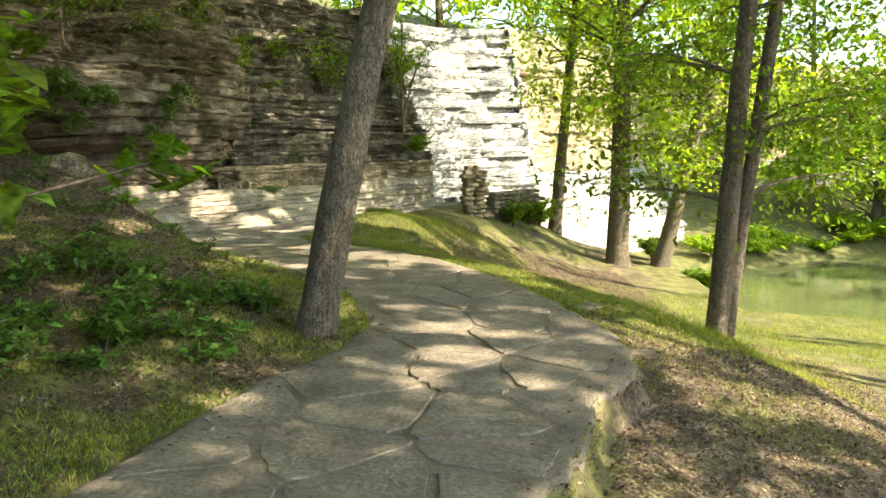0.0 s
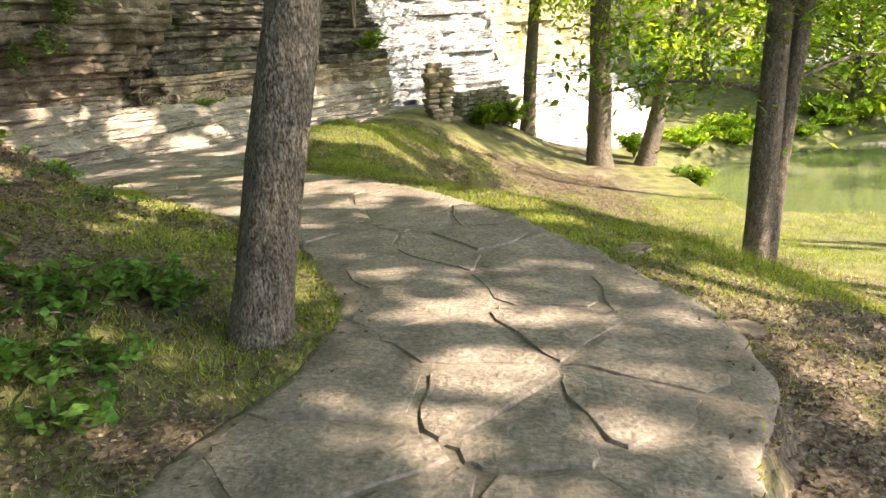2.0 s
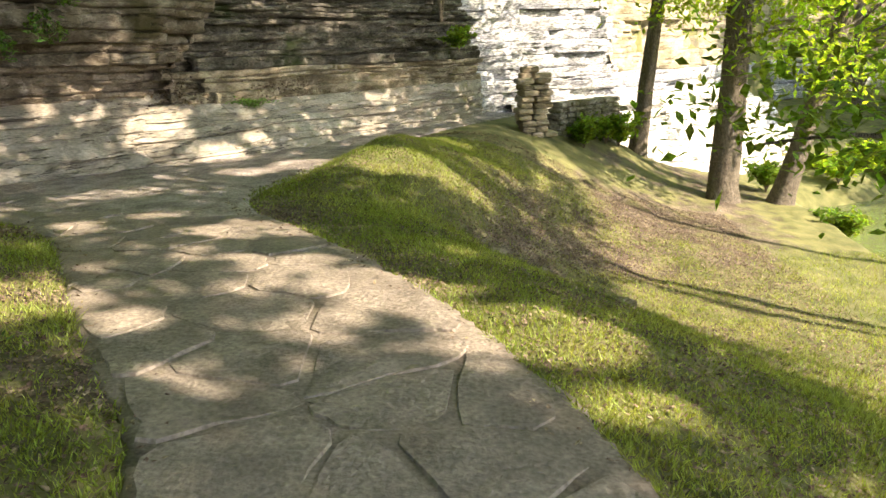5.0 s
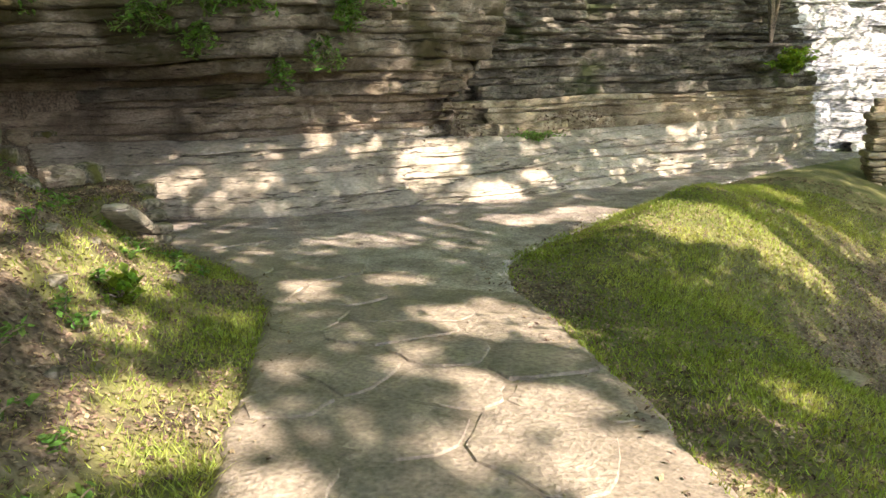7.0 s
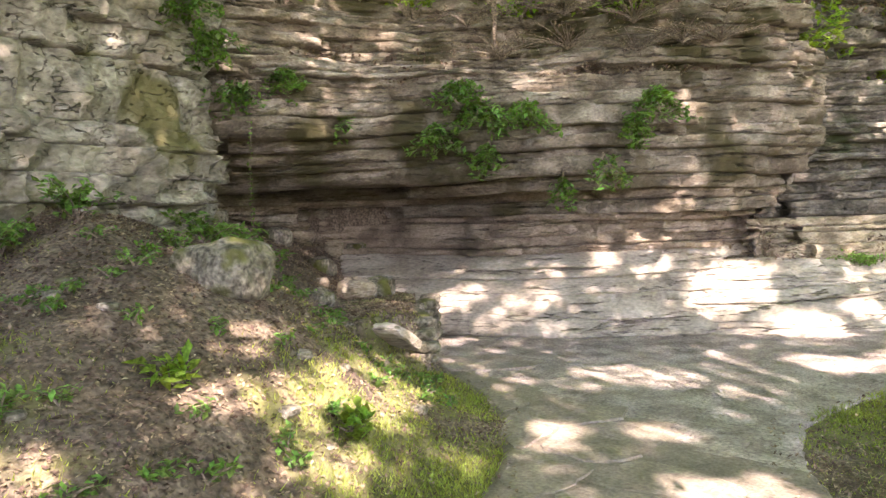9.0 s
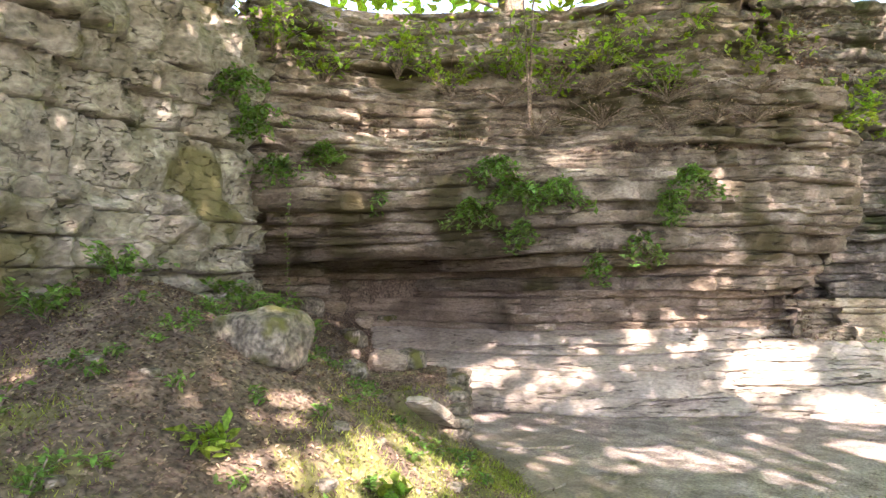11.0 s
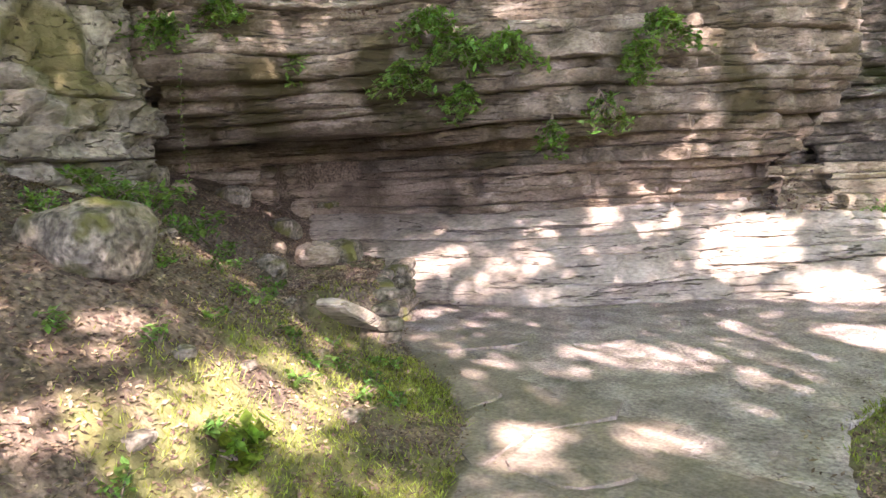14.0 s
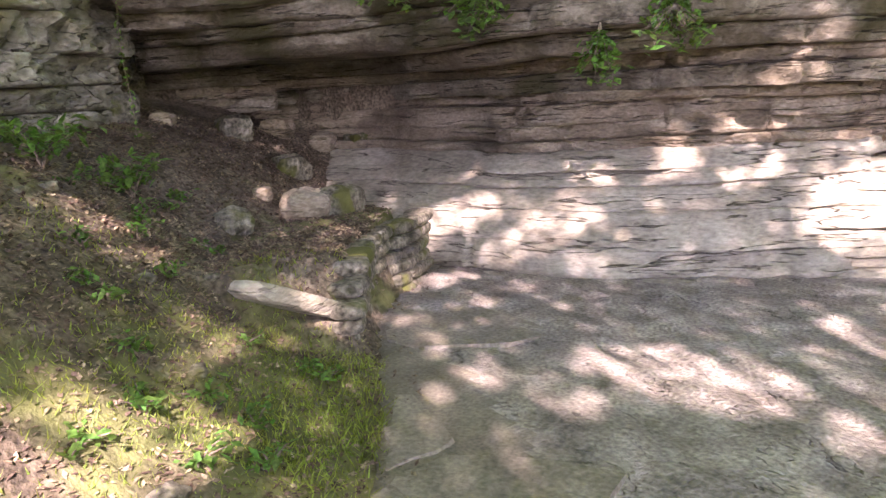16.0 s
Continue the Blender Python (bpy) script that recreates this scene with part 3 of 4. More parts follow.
# ---------------------------------------------------------------- trees
def tube(points, radii, sides=12, seed=0, knobbly=0.06):
    r = np.random.default_rng(seed)
    p = np.array(points, float)
    n = len(p)
    t = np.gradient(p, axis=0)
    t /= np.linalg.norm(t, axis=1)[:, None]
    ref = np.array([0.31, 0.95, 0.02])
    u = np.cross(t, ref)
    u /= np.linalg.norm(u, axis=1)[:, None]
    w = np.cross(t, u)
    a = np.linspace(0, 2 * np.pi, sides, endpoint=False)
    rad = np.array(radii)[:, None] * (1 + knobbly * r.standard_normal((n, sides)))
    v = p[:, None] + rad[..., None] * (np.cos(a)[None, :, None] * u[:, None] + np.sin(a)[None, :, None] * w[:, None])
    i = np.arange(n * sides).reshape(n, sides)
    j = np.roll(i, -1, 1)
    f = np.stack([i[:-1], j[:-1], j[1:], i[1:]], -1).reshape(-1, 4)
    return v.reshape(-1, 3), f


def join(chunks):
    vs, fs, n = [], [], 0
    for v, f in chunks:
        vs.append(v)
        fs.append(f + n)
        n += len(v)
    return np.concatenate(vs), np.concatenate(fs)


def leaves(centres, each, spread, size, r, flat=0.6, droop=0.0):
    """Folded leaf blades scattered in clumps round the centres."""
    c = np.repeat(np.asarray(centres, float), each, axis=0)
    n = len(c)
    g = r.standard_normal((n, 3)) * np.array([spread, spread, spread * 0.55])
    c = c + g
    a = r.uniform(0, 2 * np.pi, n)
    tilt = r.normal(0, flat, n)
    fwd = np.stack([np.cos(a) * np.cos(tilt), np.sin(a) * np.cos(tilt), np.sin(tilt) - droop], -1)
    side = np.stack([-np.sin(a), np.cos(a), r.normal(0, flat * 0.7, n)], -1)
    s = size * r.uniform(0.6, 1.3, n)[:, None]
    up = np.cross(fwd, side)
    v = np.stack([c - fwd * s, c - fwd * s * 0.15 + side * s * 0.5 + up * s * 0.12, c + fwd * s, c - fwd * s * 0.15 - side * s * 0.5 + up * s * 0.12], 1)
    i = np.arange(n * 4).reshape(n, 4)
    f = np.concatenate([i[:, [0, 1, 2]], i[:, [0, 2, 3]]])
    return v.reshape(-1, 3), f


# openings in the canopy, as the light that falls through them onto the plane z = 0: centre and half axes
LIGHT_PATHA = [(0.8, 0.2, 0.39, 0.31), (0.5, -0.4, 0.25, 0.21), (1.3, -0.5, 0.25, 0.15), (0.4, 4.9, 0.75, 0.29), (1.8, -0.9, 0.19, 0.18), (0.8, 1.1, 0.4, 0.23), (1.3, 0.8, 0.24, 0.16), (0.5, 4.5, 0.44, 0.24), (0.3, 1.9, 0.18, 0.14), (1.3, 3.9, 0.54, 0.29), (-0.4, 5.4, 0.39, 0.3), (-0.3, 1.8, 0.14, 0.5), (1.6, 4.1, 0.75, 0.5), (-1.3, 5.8, 0.15, 0.23), (-1.2, 6.7, 0.37, 0.27), (-2.2, 7.6, 0.25, 0.21), (-2.8, 7.1, 0.26, 0.17), (-1.9, 5.4, 0.17, 0.17), (-0.9, 5.6, 0.23, 0.17)]
LIGHT_PATHB = [(-0.5, 4.9, 0.23, 0.21), (-0.2, 5.3, 0.17, 0.23), (0.4, 5, 0.25, 0.18), (-0.6, 6.5, 0.19, 0.18), (-3.6, 9, 0.39, 0.26), (-2.2, 9.4, 0.25, 0.24), (-1.4, 11.6, 0.47, 0.49), (-2.1, 10.9, 0.44, 0.34), (0.6, 14.1, 0.75, 0.5), (0.8, 5, 0.14, 0.14), (-2.2, 7.6, 0.2, 0.23), (-3.1, 9.1, 0.41, 0.32), (-2.2, 9.2, 0.29, 0.27), (-4.1, 8.2, 0.19, 0.18), (-2.6, 6.8, 0.19, 0.17), (-3.4, 9, 0.36, 0.24), (-4.1, 8, 0.18, 0.17), (-3.4, 8.3, 0.14, 0.14), (-6.2, 9.2, 0.17, 0.43)]
LIGHT_BANK = [(-3.6, 3.7, 0.26, 0.39), (-0.8, -0.8, 0.29, 0.14), (-2, 4.5, 0.62, 0.45), (-2, 3.4, 0.27, 0.21), (-3.9, 5.4, 0.36, 0.15), (-3.1, 5.1, 0.24, 0.42), (-3.8, 5.9, 0.24, 0.44), (-2.2, 4.1, 0.16, 0.15), (-2, 4.9, 0.15, 0.16), (-3.9, 4.9, 0.26, 0.27), (-4.1, 6.2, 0.33, 0.5), (-3.6, 5.9, 0.26, 0.22), (-4.9, 5.7, 0.15, 0.24), (-4.1, 5.1, 0.14, 0.14), (-3.8, 5.9, 0.16, 0.25), (-3.9, 4.9, 0.14, 0.17), (-5.5, 7.8, 0.35, 0.14), (-6.6, 7, 0.57, 0.16), (-4.2, 6.1, 0.14, 0.15)]
LIGHT_SLOPE = [(4.2, 15.4, 0.75, 0.5), (3.4, 1.7, 0.75, 0.38), (3.6, 0.2, 0.49, 0.21), (4.2, -0, 0.6, 0.27), (5.1, 0.1, 0.75, 0.4), (4, -1, 0.66, 0.14), (-0.1, 10.4, 0.75, 0.5), (2, 12.7, 0.75, 0.5), (2, 3.2, 0.44, 0.26), (3, 1.7, 0.44, 0.19), (3.2, 1.2, 0.58, 0.24), (-0.4, 10, 0.5, 0.18), (0.6, 10.5, 0.75, 0.33), (1.4, 10.3, 0.75, 0.43), (1.2, 6.4, 0.25, 0.23)]
LIGHT_BENCH = [(-4.4, 12.5, 0.42, 0.5), (-3, 12.5, 0.45, 0.33), (-6.5, 11.8, 0.3, 0.36), (-7.3, 10.1, 0.3, 0.38), (-6.3, 10.4, 0.28, 0.5), (-6.7, 11.2, 0.2, 0.32), (-6.5, 11.8, 0.21, 0.43), (-5.7, 12.2, 0.14, 0.34), (-4.8, 12.8, 0.43, 0.5), (-3, 12.6, 0.31, 0.33), (-2.9, 13.4, 0.22, 0.23)]
LIGHT_WALK = [(-1, 6.7, 0.52, 0.34), (-0.6, 4.9, 0.21, 0.2), (-1.1, 4.2, 0.27, 0.25), (0.2, 5, 0.29, 0.3), (0.9, 4.3, 0.26, 0.33), (-0.5, 3.5, 0.22, 0.16), (1.2, 3.6, 0.11, 0.14), (1.6, 3.7, 0.27, 0.12), (-0.2, 10.1, 0.6, 0.45), (-1.8, 4.4, 0.15, 0.41), (0.1, 4.1, 0.34, 0.29), (0.6, 4.7, 0.41, 0.32), (-0.3, 3.3, 0.24, 0.16)]
GAPS = LIGHT_WALK + LIGHT_PATHA + LIGHT_PATHB + LIGHT_BANK + LIGHT_SLOPE + LIGHT_BENCH + [(-6.4, 12.6, 0.3, 0.3), (-10.6, 9.4, 0.35, 0.3), (-9.1, 9.5, 0.5, 0.3), (-8.3, 9.0, 0.3, 0.2), (-7.6, 13.2, 0.25, 0.2), (-9.4, 12.0, 0.3, 0.25)]

def shadow_plane(x, y, z):
    """Where the sun casts a point onto the plane z = 0."""
    return x - z * TO_SUN.x / TO_SUN.z, y - z * TO_SUN.y / TO_SUN.z


def lit(x, y, z):
    """True where a leaf would stand in one of the canopy's openings."""
    u, v = shadow_plane(x, y, z)
    r = np.zeros(np.shape(u), bool)
    for gu, gv, a, b in GAPS:
        grow = 1.0 if gv < 6 else 1.2
        r |= ((u - gu) / a) ** 2 + ((v - gv) / b) ** 2 < grow ** 2
    return r


def canopy_cover(u, v):
    """How dense the leaves are above the light that falls on a place."""
    c = np.ones(np.shape(u))
    c = np.where(v > 14.5, 0.66 + 0.45 * vnoise(u * 0.9 + 2, v * 0.9), c)
    c = np.where((u > 0.3) & (v > 8.5), 0.68 + 0.6 * vnoise(u * 0.8, v * 0.8), c)
    c = np.where((u > 2.0) & (v < 3.0) & (v > -3), 0.62 + 0.5 * vnoise(u * 0.6 + 4, v * 1.6), c)
    c = np.where((u < -2.4) & (v > 8), 0.86 + 0.3 * vnoise(u * 1.1, v * 1.1), c)
    return c


def tree(base, lean, height, radius, crown_from, crown_r, clumps, label, seed, size=0.07, each=50, bend=0.0, name="tree", limbs_low=(), fork=None, spread=0.42, fine=False, taper=0.75, flare=0.55, foliage=None):
    """A tapered trunk, limbs and a crown of leaf clumps at the ends of the limbs."""
    r = np.random.default_rng(seed)
    bx, by = base
    bz = float(ground_z(bx, by))
    thing = empty(name, (bx, by, bz))
    tagged(thing, label, "tree")
    h = np.concatenate([[0, 0.12, 0.3], np.linspace(0.55, height, 19)])
    wob = 0.05 * np.cumsum(r.standard_normal((22, 2)), 0) * 0.5
    px = lean[0] * h + bend * (h / height) ** 2 * height + wob[:, 0] * (h / height)
    py = lean[1] * h + wob[:, 1] * (h / height)
    rad = radius * (1 - taper * h / height) * (1 + flare * np.exp(-h / 0.22))
    trunk_pts = np.stack([px, py, h - 0.25], -1)
    chunks = [tube(trunk_pts, rad, 16, seed)]
    part("trunk", mesh_from("trunk", *join(chunks), M_BARK, True), thing)
    if fork:
        q = np.linspace(0, 1, 14)[:, None]
        top = np.array([fork[0], fork[1], height * 0.9])
        pts = np.array([0.1, 0.0, -0.2]) * (1 - q) + top * q
        part("trunk", mesh_from("trunk", *tube(pts, fork[2] * (1 - 0.7 * q[:, 0]) * (1 + 0.4 * np.exp(-q[:, 0] / 0.03)), 14, seed + 1), M_BARK, True), thing)
    tips = []
    limb_chunks = []
    for k in range(clumps):
        z = r.uniform(crown_from, height * 1.02)
        i = int(np.argmin(np.abs(h - z)))
        o = trunk_pts[min(i, 21)] * np.array([1, 1, 0.96])
        a = r.uniform(0, 2 * np.pi)
        reach = crown_r * math.sqrt(r.uniform(0.05, 1)) * (1.0 - 0.45 * max(0, (z - crown_from) / max(0.1, height - crown_from)) ** 2)
        tip = np.array([px[i] + math.cos(a) * reach, py[i] + math.sin(a) * reach, z + reach * r.uniform(0.0, 0.35)])
        tips.append(tip)
        if k % 3 == 0:
            q = np.linspace(0, 1, 7)[:, None]
            sag = np.array([0, 0, 0.12 * reach]) * np.sin(np.pi * q)
            limb_chunks.append(tube(o * (1 - q) + tip * q + sag, 0.02 + 0.035 * reach / crown_r * (1 - q[:, 0]) , 6, seed + k))
    for z, dx, dy, dz, rr in limbs_low:
        i = int(np.argmin(np.abs(h - z)))
        q = np.linspace(0, 1, 9)[:, None]
        end = trunk_pts[i] + np.array([dx, dy, dz])
        limb_chunks.append(tube(trunk_pts[i] * (1 - q) + end * q + np.array([0, 0, 0.15]) * np.sin(np.pi * q), rr * (1 - 0.75 * q[:, 0]), 8, seed + 77))
        for t in np.linspace(0.35, 1.1, 9):
            tips.append(trunk_pts[i] * (1 - t) + end * t + r.normal(0, 0.3, 3))
    if fine:
        for v, f in limb_chunks:
            part("limb", mesh_from("limb", v, f, M_BARK, True), thing)
    else:
        part("limb", mesh_from("limb", *join(limb_chunks), M_BARK, True), thing)["kind"] = "stuff"
    part("crown", mesh_from("crown", *leaves(tips, each, spread, size, r), foliage or M_LEAF), thing)["kind"] = "stuff"
    return thing


tree((-0.70, 0.92), (0.205, 0.12), 12, 0.158, 5.5, 3.0, 120, "leaning grey-barked tree beside the path", 21, size=0.09, bend=0.16, fine=True, taper=0.25, flare=0.25)
tree((5.6, 20.2), (0.10, -0.02), 13, 0.22, 6.0, 2.6, 120, "slender grey tree on the slope above the pond", 22, foliage=M_SUNLIT_TINT, size=0.09, fine=True, limbs_low=((4.0, 0.9, -1.0, 0.2, 0.03), (4.4, -1.2, -0.6, 0.3, 0.03)))
tree((7.0, 17.6), (0.03, -0.02), 15, 0.34, 5.2, 3.6, 190, "tall straight tree with rough bark on the slope", 23, foliage=M_SUNLIT_TINT, size=0.09, fine=True,
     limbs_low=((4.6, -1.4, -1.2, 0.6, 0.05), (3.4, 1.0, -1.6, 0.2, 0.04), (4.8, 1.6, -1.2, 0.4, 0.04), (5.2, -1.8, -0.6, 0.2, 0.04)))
tree((8.35, 17.7), (0.27, 0.0), 10, 0.27, 4.3, 3.0, 150, "leaning tree at the pond's bank", 24, foliage=M_SUNLIT_TINT, size=0.09, fine=True, limbs_low=((3.0, 2.6, -0.6, 0.9, 0.10), (3.3, -0.4, -1.5, 0.3, 0.04)))
tree((4.74, 5.45), (0.10, 0.03), 17, 0.165, 9.6, 3.8, 150, "twin-stemmed tree on the lawn edge", 25, size=0.066, each=70, fork=(2.9, 0.7, 0.115), fine=True, flare=0.35,
     limbs_low=((2.4, -1.9, 0.5, 0.15, 0.035), (2.5, 2.4, 0.8, 0.3, 0.04), (2.9, 1.2, 2.0, 0.2, 0.03), (3.2, 1.0, -1.2, 0.5, 0.03), (3.6, 2.8, 0.4, 0.3, 0.04), (4.0, -1.4, 1.8, 0.4, 0.03),
                (4.3, 2.0, 1.8, 0.6, 0.04), (4.6, -2.0, -0.2, 0.3, 0.03), (5.0, 2.6, -0.6, 0.4, 0.04), (5.2, 0.6, 2.4, 0.3, 0.03)))
# tall trees beside the walk whose joined canopy shades it, with openings for the sun
SHADE = [(5.6, -9.6), (9.6, -7.6), (13.4, -5.2), (10.2, -1.6), (14.6, 1.0), (10.4, 3.4), (12.6, 7.2), (16.0, 5.2), (17.5, 9.4)]
rc = np.random.default_rng(31)
cu, cv = np.meshgrid(np.arange(-16, 5.2, 0.42), np.arange(-8, 23, 0.42))
cu, cv = cu.ravel() + rc.uniform(-0.2, 0.2, cu.size), cv.ravel() + rc.uniform(-0.2, 0.2, cu.size)
ok = rc.random(cu.size) < canopy_cover(cu, cv)
cu, cv = cu[ok], cv[ok]
cz = rc.uniform(7.4, 10.6, len(cu)) + np.interp(cv, [11, 15], [0, 1.2])
cx, cy = cu + cz * TO_SUN.x / TO_SUN.z, cv + cz * TO_SUN.y / TO_SUN.z
owner = np.argmin([np.hypot(cx - x, cy - y) for x, y in SHADE], axis=0)


def shade_tree(k, base):
    """A straight trunk that parts into limbs under its share of the canopy."""
    r = np.random.default_rng(40 + k)
    bx, by = base
    bz = float(ground_z(bx, by))
    thing = empty("tree", (bx, by, bz))
    tagged(thing, "tall leafy tree whose crown shades the path", "tree")
    h = np.concatenate([[0, 0.12, 0.3], np.linspace(0.6, 9.4 - bz, 14)])
    sway = 0.10 * np.sin(h * 0.5 + k)
    part("trunk", mesh_from("trunk", *tube(np.stack([sway, sway * 0.5, h - 0.2], -1), 0.17 * (1 - 0.6 * h / h[-1]) * (1 + 0.4 * np.exp(-h / 0.2)), 14, 40 + k), M_BARK, True), thing)
    mine = owner == k
    tips = np.stack([cx[mine] - bx, cy[mine] - by, cz[mine] - bz], -1)
    limbs = []
    for j in range(0, len(tips), 14):
        q = np.linspace(0, 1, 7)[:, None]
        start = np.array([0.1, 0, 6.6 - bz + 2.4 * r.random()])
        limbs.append(tube(start * (1 - q) + tips[j] * q + np.array([0, 0, 0.4]) * np.sin(np.pi * q), 0.03 - 0.022 * q[:, 0], 6, j))
    part("limb", mesh_from("limb", *join(limbs), M_BARK, True), thing)["kind"] = "stuff"
    v, f = leaves(tips, 40, 0.26, 0.125, r)
    c = v.reshape(-1, 4, 3).mean(1) + np.array([bx, by, bz])
    keep = np.repeat(~lit(c[:, 0], c[:, 1], c[:, 2]), 4)
    n = int(keep.sum()) // 4
    i = np.arange(n * 4).reshape(n, 4)
    part("crown", mesh_from("crown", v[keep], np.concatenate([i[:, [0, 1, 2]], i[:, [0, 2, 3]]]), M_LEAF), thing)["kind"] = "stuff"


for k, base in enumerate(SHADE):
    shade_tree(k, base)
# woods round the pond and above the cliffs
FOREST = [(18, 33, 15), (10.5, 33, 13), (14, 37, 16), (33, 37, 18), (42, 30, 19), (29, 27, 16), (23, 29, 14), (27, 24, 15), (30, 17, 14), (24, 36, 16), (31, 31, 17), (36, 22, 16), (34, 10, 15), (33, 25, 8), (24, 30, 7), (36, 15, 8),
          (-9.5, 13.5, 9), (-6.5, 17, 9), (-3, 21.5, 9), (2.5, 28, 9), (7, 31, 10), (-12.5, 8.5, 9), (-10.5, 2.5, 9), (-8.5, -3, 9), (-12, 16, 11), (-1, 26, 10), (-14, 3, 11), (12, 37, 14)]
# all of these take the leaf colour with sunlight painted in
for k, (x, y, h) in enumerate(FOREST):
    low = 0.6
    tree((x, y), (rng.uniform(-0.08, 0.08), rng.uniform(-0.05, 0.05)), h, 0.2, low, 3.6 + 0.08 * h, 130, "leafy green woodland tree beyond the cliffs and pond", 80 + k, size=0.2, each=30, foliage=M_SUNLIT_TINT)


# ---------------------------------------------------------------- shrubs, vines and herbs
def plant(name, base, stems, height, spread, leaf, label, seed, mat=None, each=6, category="plant", lean=(0, 0), thick=0.008, tilt=0.5):
    """Arching stems with leaves along them."""
    r = np.random.default_rng(seed)
    bx, by, bz = base
    thing = empty(name, base)
    tagged(thing, label, category)
    tubes, pts = [], []
    for k in range(stems):
        a = r.uniform(0, 2 * np.pi)
        reach = spread * r.uniform(0.3, 1)
        hh = height * r.uniform(0.55, 1.1)
        q = np.linspace(0, 1, 6)[:, None]
        end = np.array([math.cos(a) * reach + lean[0], math.sin(a) * reach + lean[1], hh])
        line = end * q + np.array([0, 0, 0.35 * abs(height)]) * (q - q * q)
        line[:, :2] *= (0.35 + 0.65 * q)
        tubes.append(tube(line, thick * (1.1 - 0.7 * q[:, 0]), 5, seed + k))
        for t in np.linspace(0.45, 1.0, 4):
            pts.append([np.interp(t, q[:, 0], line[:, j]) for j in range(3)])
    part("stem", mesh_from("stem", *join(tubes), M_SHRUB, True), thing)["kind"] = "stuff"
    part("foliage", mesh_from("foliage", *leaves(pts, each, max(leaf * 0.9, spread * 0.10), leaf, r, tilt), mat or M_IVY), thing)["kind"] = "stuff"
    return thing


gz = lambda x, y: float(ground_z(x, y)) - 0.02
r9 = np.random.default_rng(99)
# broad-leaved herbs on the shady bank
for k in range(130):
    y = r9.uniform(-4.6, 1.4)
    x = np.interp(y, EDGE_L[:, 1], EDGE_L[:, 0]) - r9.uniform(0.5, 2.8)
    plant("herb", (x, y, gz(x, y)), 6, r9.uniform(0.10, 0.28), 0.30, 0.05, "low green broad-leaved herb on the leaf litter", 300 + k, each=4)
for k in range(70):
    y = r9.uniform(2.6, 7.4)
    x = np.interp(y, EDGE_L[:, 1], EDGE_L[:, 0]) - r9.uniform(0.5, 3.4)
    plant("herb", (x, y, gz(x, y)), 4, r9.uniform(0.06, 0.16), 0.14, 0.028, "small bright green seedling on the bank", 400 + k, each=3)
plant("herb", (-3.05, 5.35, gz(-3.05, 5.35)), 7, 0.16, 0.16, 0.055, "bright green broad-leaved seedling on the bank", 470, M_LEAF, each=3)
plant("herb", (-3.2, 4.3, gz(-3.2, 4.3)), 6, 0.14, 0.15, 0.05, "bright green broad-leaved seedling on the bank", 471, M_LEAF, each=3)
# undergrowth at the buttress foot
for k, (x, y) in enumerate([(-6.2, 6.3), (-6.0, 5.9), (-6.6, 6.9), (-5.4, 4.6), (-4.9, 3.4), (-5.2, 4.0), (-4.4, 2.2), (-4.0, 0.8), (-3.6, -0.8), (-3.8, 0.1), (-3.3, -2.2), (-3.5, -1.4)]):
    plant("shrub", (x, y, gz(x, y)), 9, 0.30, 0.40, 0.05, "loose green undergrowth at the foot of the rock", 500 + k, each=5, category="shrub")
# shrubs along the cliff tops
for k, (x, y, z) in enumerate([(-6.9, 10.6, 4.4), (-5.9, 11.5, 4.5), (-5.2, 12.4, 4.6), (-4.7, 13.6, 4.6), (-4.4, 15.4, 3.6), (-3.4, 17.0, 3.8), (-2.0, 18.6, 3.9), (-0.8, 19.8, 3.6),
                               (-7.9, 9.4, 4.6), (-8.6, 7.8, 4.7), (-7.6, 6.6, 4.9), (-6.6, 4.4, 5.0), (-5.9, 2.4, 4.9), (-5.4, 0.4, 4.8), (0.4, 21.6, 4.2), (-3.9, 16.2, 2.9), (-6.4, 10.9, 4.0), (-7.4, 9.9, 4.2), (-8.3, 8.4, 4.3), (-4.5, 12.8, 4.2), (-2.7, 17.6, 3.2), (-7.2, 5.6, 4.6), (-4.2, 14.2, 3.4), (-5.0, 11.7, 3.9)]):
    bare = x < -4.3 and 7 < y < 14
    plant("shrub", (x + 0.15, y - 0.22, z - 0.1), 26, 0.8 if bare else 1.0, 0.95, 0.06 if bare else 0.075, "leafy shrub on the cliff ledge", 600 + k, M_LEAF, each=3 if bare else 12, category="shrub")
for k, (x, y, z) in enumerate([(-5.0, 11.6, 3.9), (-6.7, 10.3, 4.0), (-5.8, 11.2, 4.1), (-5.0, 11.6, 3.5), (-4.5, 11.9, 3.6), (-5.6, 11.0, 3.6), (-4.2, 12.3, 3.6), (-6.2, 10.4, 3.5), (-4.3, 12.6, 4.0)]):
    plant("dry_brush", (x + 0.3, y - 0.4, z), 34, 0.22, 0.8, 0.02, "tangle of dry brown twigs on the ledge", 650 + k, M_LITTER, each=2, category="brush")
